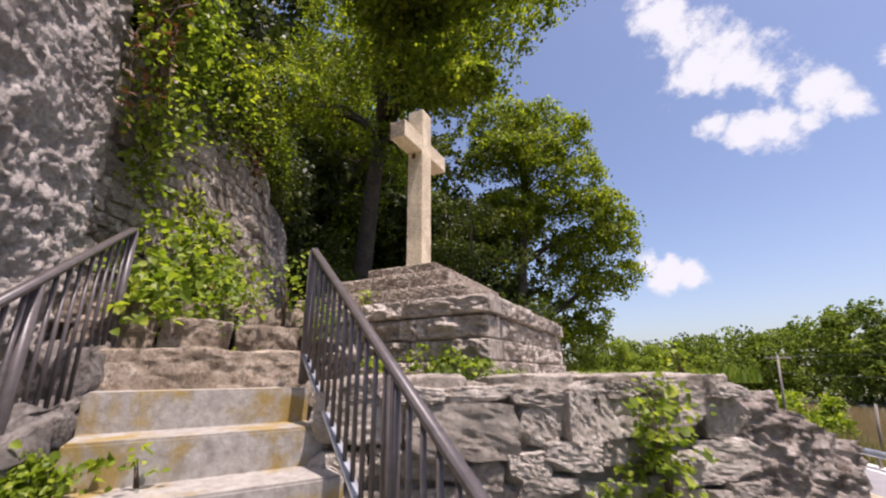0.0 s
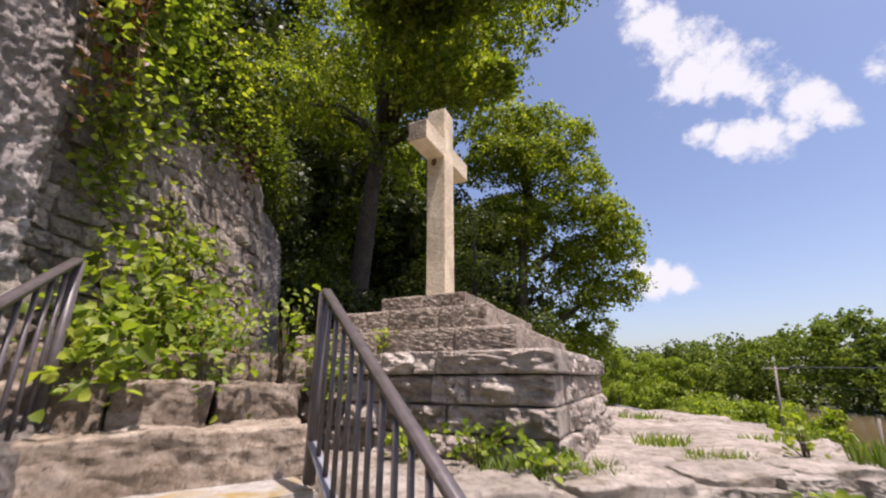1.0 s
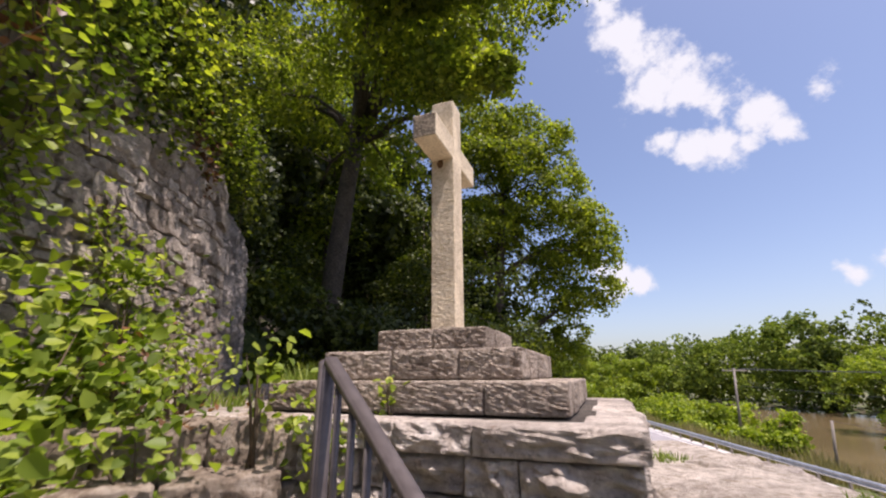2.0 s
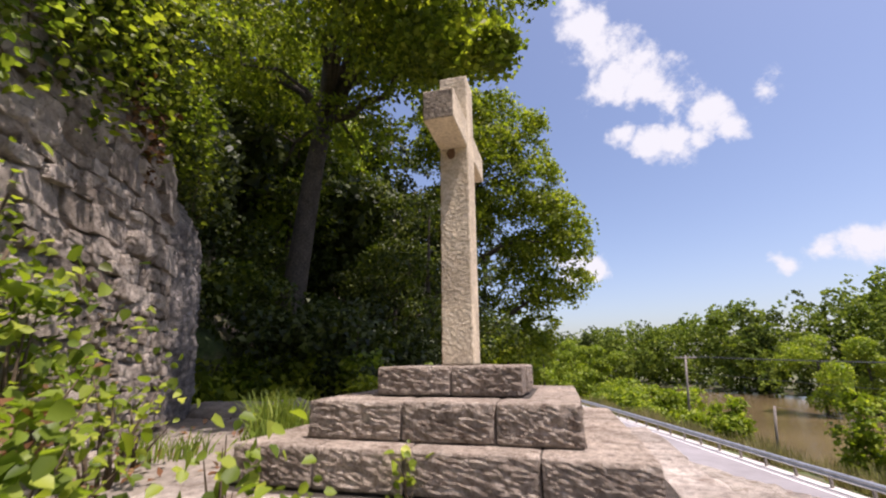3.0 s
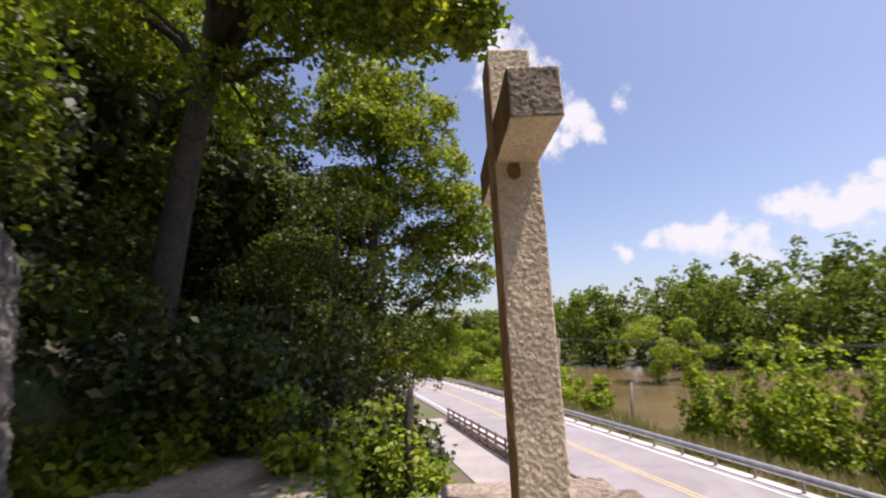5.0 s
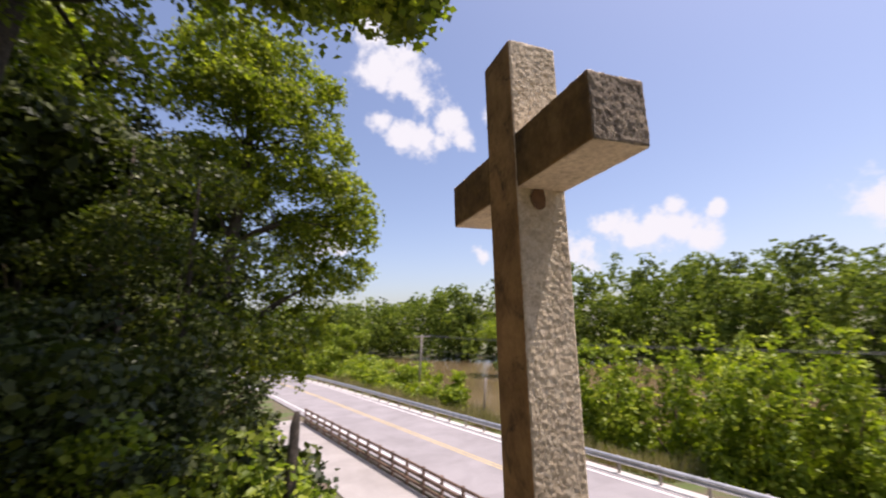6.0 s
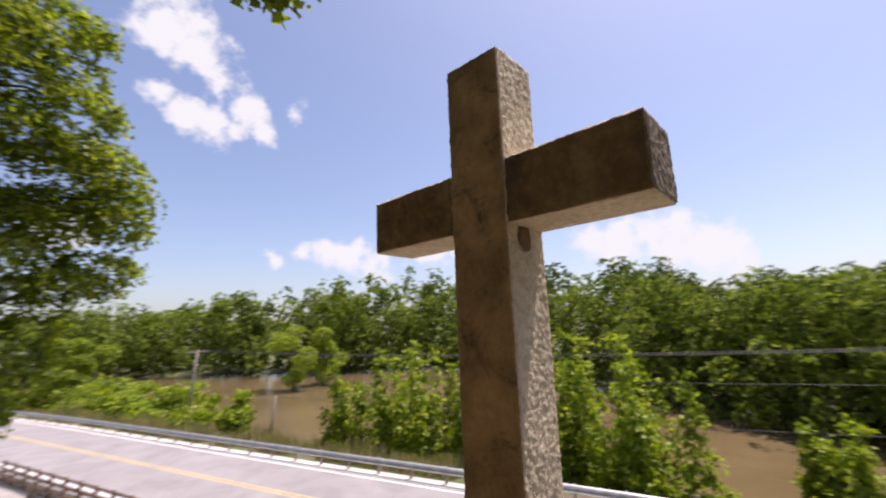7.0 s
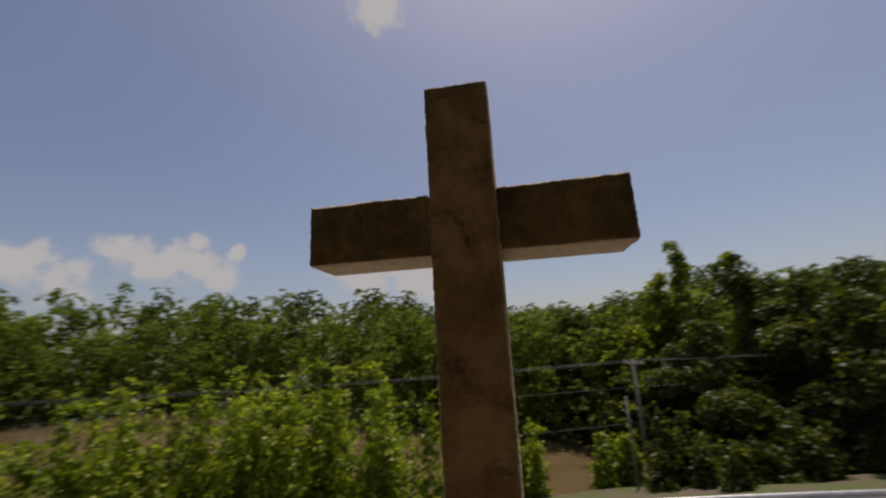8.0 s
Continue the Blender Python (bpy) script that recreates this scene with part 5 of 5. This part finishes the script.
def vine(name, label, l, z_top, z_low, spread, count, mat, seed, out=0.16, size=0.075):
    rng = np.random.default_rng(seed)
    th = thing(name, label, "vine", "vines on the wall")
    pts = []
    for j in range(5):
        p, n = on_path(VINE_PATH, max(0, l + rng.normal() * spread))
        lo = z_low + rng.uniform(0, 0.6) * (z_top - z_low)
        line = [p + n * (out * rng.uniform(0.2, 1.3)) + Vector((rng.normal() * 0.08, rng.normal() * 0.08, z_top + (lo - z_top) * f)) for f in (0, 0.35, 0.7, 1)]
        line = [q - n * (0.07 * max(0.0, min(q.z, 6.2) - 2.9)) for q in line] if l > 0.6 else line
        part("stem", tube(line, [0.010, 0.008, 0.006, 0.003], 5), M_TWIG, th)
        for _ in range(count // 5):
            f = rng.random() * 3
            i = min(2, int(f))
            q = line[i].lerp(line[i + 1], f - i)
            pts.append((q.x + rng.normal() * spread * 0.45, q.y + rng.normal() * spread * 0.45, q.z + rng.normal() * 0.13))
    tagged(part("foliage", broad_leaf_mesh("foliage", np.array(pts), size, mat, rng), parent=th), kind="stuff")
    return th


kk = 0
for l, zt, zl, sp, n in ((0.0, 7.2, 4.2, 0.12, 500), (0.1, 7.4, 5.0, 0.14, 600), (0.25, 7.4, 5.2, 0.22, 900), (0.55, 7.6, 4.6, 0.3, 1000), (0.9, 7.4, 4.4, 0.3, 1000), (0.75, 5.2, 3.6, 0.22, 420), (1.3, 7.2, 4.9, 0.35, 1500), (1.7, 7.4, 5.2, 0.35, 1500), (2.1, 7.0, 5.3, 0.35, 1400), (2.6, 7.2, 5.4, 0.35, 1400), (3.1, 7.0, 5.5, 0.4, 1300), (3.6, 7.2, 5.6, 0.4, 1300), (4.1, 7.0, 5.6, 0.4, 1200), (4.8, 7.0, 5.4, 0.4, 1100), (1.35, 4.6, 3.4, 0.25, 260), (2.2, 4.3, 3.3, 0.3, 160)):
    kk += 1
    vine("vine", "green creeper hanging over the stone wall", l, zt, zl, sp, n, L_VINE if l < 1.0 or (l < 1.5 and kk % 2) else (L_TREE if kk % 2 else L_DIM), 300 + kk, size=0.066)
for l, zt, zl in ((0.0, 7.3, 5.0), (0.02, 6.2, 4.2), (0.12, 6.6, 4.9), (0.32, 7.6, 6.4), (2.85, 6.3, 5.6), (3.2, 6.2, 5.5)):
    kk += 1
    vine("dead_vine", "brown dried creeper hanging over the rock", l, zt, zl, 0.07, 110, L_DRY, 300 + kk, 0.22, 0.075)
for x, y, z, r, h in ((-6.1, 1.5, 6.7, 1.3, 2.4), (-6.6, 2.8, 6.7, 1.3, 2.6), (-7.2, 4.2, 6.5, 1.3, 2.4), (-8.1, 5.6, 6.3, 1.5, 2.6), (-9.0, 7.0, 6.0, 1.8, 3.0), (-7.6, 2.2, 7.6, 1.8, 3.6), (-8.6, 4.4, 7.6, 1.8, 3.6), (-6.2, 0.2, 7.4, 1.4, 2.4), (-10.5, 8.6, 6.4, 2.0, 4.0)):
    k += 1
    shrub("ledge_bush", "leafy bush overhanging the top of the rock", x, y, z, r, h, 3600, 0.12, L_DIM if k % 2 else L_SHADE, 400 + k, 6, 0.24, "shrub", "bushes on the ledge")


def grass(name, label, x, y, z, r, h, blades, seed, category="grass"):
    rng = np.random.default_rng(seed)
    th = thing(name, label, category, "grass tufts", at=pose(x, y, z))
    a = rng.uniform(0, 2 * np.pi, blades)
    rad = r * np.sqrt(rng.random(blades))
    base = np.stack([np.cos(a) * rad, np.sin(a) * rad, np.full(blades, -0.03)], 1)
    lean = rng.normal(size=(blades, 2)) * 0.28
    hh = h * rng.uniform(0.5, 1.1, blades)
    tip = base + np.stack([lean[:, 0] * hh, lean[:, 1] * hh, hh], 1)
    mid = base + np.stack([lean[:, 0] * hh * 0.3, lean[:, 1] * hh * 0.3, hh * 0.6], 1)
    side = np.stack([-np.sin(a * 3), np.cos(a * 3), np.zeros(blades)], 1) * 0.008
    v = np.stack([base - side, base + side, mid + side * 0.8, mid - side * 0.8, tip + side * 0.1, tip - side * 0.1], 1).reshape(-1, 3)
    i = np.arange(blades)[:, None] * 6
    q = np.concatenate([np.concatenate([i, i + 1, i + 2, i + 3], 1), np.concatenate([i + 3, i + 2, i + 4, i + 5], 1)])
    tagged(part("grass", raw_mesh("grass", v, q, L_GRASS), parent=th), kind="stuff")
    return th


for n, (x, y, z, r, h, b) in enumerate(((-4.15, 4.75, 2.95, 0.26, 0.48, 260), (-4.45, 5.0, 2.95, 0.2, 0.42, 160), (-3.95, 4.2, 2.95, 0.16, 0.3, 100), (-4.55, 3.9, 2.95, 0.3, 0.22, 160), (-1.0, 2.62, 2.27, 0.22, 0.16, 200), (-0.62, 2.75, 2.27, 0.2, 0.14, 170), (0.1, 3.5, 2.27, 0.22, 0.12, 180), (-0.2, 4.4, 2.27, 0.25, 0.11, 170), (0.55, 4.6, 2.27, 0.2, 0.12, 140), (0.9, 5.0, 2.27, 0.2, 0.14, 140), (-0.4, 6.6, 2.27, 0.3, 0.14, 170), (1.1, 4.2, 2.27, 0.14, 0.16, 90))):
    grass("grass_tuft", "tuft of green and straw-coloured grass", x, y, z, r, h, b, 500 + n)

# ---- boulders, a vine-grown stump and litter behind the pedestal ----
for n, (x, y, z, sx, sy, sz, rz, lab) in enumerate(((-2.72, 0.62, 1.75, 1.1, 0.55, 0.9, 132, "grey rock at the foot of the cliff"), (-3.3, 1.2, 2.15, 0.9, 0.5, 0.8, 135, "grey rock at the foot of the cliff"), (-2.2, 0.05, 1.3, 1.1, 0.6, 0.9, 128, "grey rock at the foot of the cliff"), (-4.9, 5.9, 2.98, 0.9, 0.55, 0.42, 40, "smooth pale boulder in dappled shade"), (-6.1, 6.3, 2.98, 1.2, 0.8, 0.30, 10, "low brown boulder by the rock outcrop"), (-5.3, 7.7, 2.86, 1.0, 0.7, 0.36, 60, "brown boulder at the edge of the landing"), (-4.3, 9.2, 2.2, 1.4, 0.5, 0.28, 20, "flat stone slab among the bushes"),
                                                    (-9.0, 11.2, 3.9, 1.6, 1.1, 0.9, 30, "mossy boulder near the oak"), (-10.8, 11.6, 4.6, 1.5, 1.0, 0.8, 70, "mossy boulder near the oak"), (-7.6, 10.4, 3.3, 1.5, 0.7, 0.5, 15, "flat ledge stone on the shaded slope"), (-1.0, 7.6, 2.25, 0.9, 0.6, 0.2, 35, "low bleached rock on the terrace"), (0.25, 6.7, 2.23, 0.9, 0.7, 0.2, 70, "low bleached rock on the terrace"), (1.15, 5.4, 1.95, 0.8, 0.6, 0.4, 50, "bleached rock at the corner of the terrace"), (-0.1, 3.3, 2.24, 0.8, 0.5, 0.16, 35, "low bleached rock on the terrace"), (0.3, 4.2, 2.24, 1.0, 0.7, 0.16, 80, "low bleached rock on the terrace"), (-0.25, 5.2, 2.24, 0.9, 0.6, 0.15, 20, "low bleached rock on the terrace"))):
    bm = box(sx, sy, sz, 11, 0.12 * sz)
    for v in bm.verts:
        w = Vector((v.co.x / sx, v.co.y / sy, v.co.z / sz)) * 2
        w = w.lerp(w.normalized() * 1.12, 0.40)
        v.co = Vector((w.x * sx, w.y * sy, w.z * sz)) / 2
    roughen(bm, 0.12 * sz, 2.6 / max(sx, 0.5), n + 60)
    roughen(bm, 0.07 * sz, 6, n + 90)
    roughen(bm, 0.03 * sz, 16, n + 120)
    tagged(part("boulder", bm, M_OUTCROP if "cliff" in lab else M_LEDGE if "corner" in lab else M_PAVING if z < 2.5 else M_SAND if z < 3.2 else M_WALL, m=pose(x, y, z, 0, 0, rz)), lab, "boulder", "boulders")
stump = thing("tree_stump", "slim dark dead trunk wrapped in creeper", "tree stump", at=pose(-3.26, 8.53, 1.2))
part("trunk", tube([(0, 0, -0.6), (0.02, 0, 0.8), (0.0, 0.03, 1.8), (0.03, 0.02, 2.45), (0.05, 0.02, 2.62)], [0.10, 0.085, 0.075, 0.06, 0.035], 9), M_BARK, stump)
rng = np.random.default_rng(91)
pz = rng.uniform(0.2, 2.1, 420)
pa = rng.uniform(0, 6.28, 420)
pr = 0.1 + np.abs(rng.normal(size=420)) * 0.32 * (1.2 - pz / 2.4)
tagged(part("creeper", broad_leaf_mesh("creeper", np.stack([np.cos(pa) * pr, np.sin(pa) * pr, pz], 1), 0.10, L_VINE, rng), parent=stump), kind="stuff")
for x, y, z, r, h in ((-4.0, 6.9, 2.2, 0.32, 0.95), (-4.1, 7.5, 2.2, 0.38, 1.05), (-4.3, 8.2, 2.2, 0.42, 1.15), (-3.0, 9.0, 1.6, 0.4, 1.4), (-3.9, 8.9, 1.9, 0.6, 1.9), (-4.6, 8.9, 2.2, 0.6, 1.6), (-2.6, 9.4, 1.2, 0.35, 1.0)):
    k += 1
    shrub("edge_bush", "sunlit leafy bush at the edge of the terrace", x, y, z, r, h, 620, 0.10, L_VINE, 600 + k, 6, 0.16, "shrub", "bushes at the terrace edge", 9, True)
for x, y, r, h in ((-4.7, 8.3, 0.5, 0.6), (-5.3, 8.6, 0.6, 0.8), (-6.1, 8.7, 0.6, 0.8), (-7.0, 8.6, 0.7, 0.9), (-7.8, 8.3, 0.7, 0.9), (-4.6, 7.6, 0.35, 0.4)):
    k += 1
    shrub("undergrowth_shrub", "low dark green weeds at the back of the landing", x, y, 2.94, r, h, 700, 0.085, L_TREE if k % 2 else L_SHADE, 600 + k, 6, 0.12, "shrub", "undergrowth shrubs", 9, True)
lit = rng.uniform(0, 1, (200, 2))
lx, ly = -4.9 + lit[:, 0] * 2.0 - lit[:, 1] * 1.2, 2.2 + lit[:, 1] * 4.6
tagged(part("leaf_litter", leaf_mesh("leaf_litter", np.stack([lx, ly, np.full(200, 3.0) + rng.random(200) * 0.015], 1), 0.05, L_DRY, rng, 3.0)), "scatter of dry brown leaves on the landing", "leaf litter", kind="stuff")

# ---- roadside: steel guard rail, brown barrier, poles and cables ----
guard = thing("guard_rail", "galvanised steel crash barrier along the road", "guard rail")
bm = bmesh.new()
PROFILE = [(0.0, 0.40), (-0.035, 0.44), (-0.08, 0.47), (-0.08, 0.51), (-0.02, 0.545), (-0.02, 0.575), (-0.08, 0.61), (-0.08, 0.65), (-0.035, 0.68), (0.0, 0.72), (0.012, 0.72), (-0.02, 0.68), (-0.062, 0.65), (-0.062, 0.61), (0.0, 0.575), (0.0, 0.545), (-0.062, 0.51), (-0.062, 0.47), (-0.02, 0.44), (0.012, 0.40)]
rows = []
for i in range(76):
    u = -30 + i * 2.0
    rows.append([bm.verts.new((*at_su(15.38 + ds + bend_at(u), u), ROAD_Z + dz)) for ds, dz in PROFILE])
for a, b in zip(rows, rows[1:]):
    for j in range(len(PROFILE)):
        bm.faces.new((a[j], b[j], b[(j + 1) % len(PROFILE)], a[(j + 1) % len(PROFILE)]))
bmesh.ops.recalc_face_normals(bm, faces=bm.faces[:])
part("beam", bm, M_STEEL, guard)
post_mesh = mesh_of("post", box(0.12, 0.10, 1.0, soft=0.01), M_POLE, False)
for i in range(66):
    u = -28 + i * 1.905
    x, y = at_su(15.48 + bend_at(u), u)
    part("post", post_mesh, parent=guard, m=pose(x, y, ROAD_Z + 0.22, 0, 0, 15.2))
barrier = thing("roadside_barrier", "weathered brown timber barrier between footpath and road", "barrier")
bpost = mesh_of("post", box(0.11, 0.11, 1.25, soft=0.012), M_RUSTY, False)
for i in range(19):
    x, y = at_su(7.1, 11.0 + i * 1.35)
    part("post", bpost, parent=barrier, m=pose(x, y, ROAD_Z + 0.42, 0, 0, 15.2))
for z, hgt in ((1.0, 0.10), (0.66, 0.14), (0.30, 0.12)):
    for i in range(9):
        u0, u1 = 11.0 + i * 2.7, 11.0 + (i + 1) * 2.7 - 0.015
        part("rail", bar((*at_su(7.02, u0), ROAD_Z + z), (*at_su(7.02, u1), ROAD_Z + z), 0.06, hgt), M_RUSTY, barrier)
curb = part("kerb", bar((*at_su(7.25, 11), ROAD_Z + 0.06), (*at_su(7.25, 36), ROAD_Z + 0.06), 0.22, 0.16), M_PATH)
tagged(curb, "pale concrete kerb under the barrier", "kerb", kind="structure")


def pole(x, y, base, top, lab, arm=True, r=0.13, lean=0.0):
    th = thing("utility_pole", lab, "utility pole", "utility poles")
    part("shaft", tube([(x - lean, y, base - 0.6), (x - lean / 2, y, (base + top) / 2), (x, y, top)], [r, r * 0.88, r * 0.75], 10), M_POLE, th)
    if arm:
        arm_part = part("crossarm", bar((x - 1.15, y - 0.32, top - 0.25), (x + 1.15, y + 0.32, top - 0.25), 0.10, 0.12), M_POLE, th)
        for f in (-1.0, -0.5, 0.5, 1.0):
            part("insulator", tube([(x + f, y + f * 0.27, top - 0.2), (x + f, y + f * 0.27, top - 0.12), (x + f, y + f * 0.27, top - 0.05)], [0.03, 0.05, 0.025], 8), M_STEEL, arm_part)
    return th


P1, P2, P3 = (11.4, 53.0), (26.4, -3.3), (41.0, -58.0)
pole(*P1, -3.4, 3.9, "weathered wooden utility pole with a crossarm", lean=0.55)
pole(*P2, -3.9, 3.6, "weathered wooden utility pole with a crossarm")
pole(*P3, -3.9, 4.2, "weathered wooden utility pole with a crossarm")
pole(12.75, 37.6, -3.2, 0.3, "short grey wooden post by the river", False, 0.10, 0.4)
pole(24.0, -2.0, -3.7, 1.6, "leaning grey wooden post by the river", False, 0.08)


def cable(a, b, sag, r, lab):
    a, b = Vector(a), Vector(b)
    pts = [a.lerp(b, t) - Vector((0, 0, sag * 4 * t * (1 - t))) for t in [i / 20 for i in range(21)]]
    tagged(part("cable", tube(pts, r, 5), M_WIRE), lab, "cable", "overhead cables")


for f in (-1.0, -0.5, 0.5, 1.0):
    for p, q, zp, zq in ((P1, P2, 3.85, 3.55), (P2, P3, 3.55, 4.15)):
        cable((p[0] + f, p[1] + f * 0.27, zp), (q[0] + f, q[1] + f * 0.27, zq), 0.5, 0.011, "thin dark overhead power line")
for zp, zq, sag in ((2.2, 1.9, 0.4), (0.25, -0.3, 0.35)):
    cable((12.75, 37.6, zp) if zp < 1 else (P1[0], P1[1], zp), (P2[0], P2[1], zq), sag, 0.013, "dark overhead telephone line")
    cable((P2[0], P2[1], zq), (P3[0], P3[1], zq + 0.3), sag, 0.013, "dark overhead telephone line")
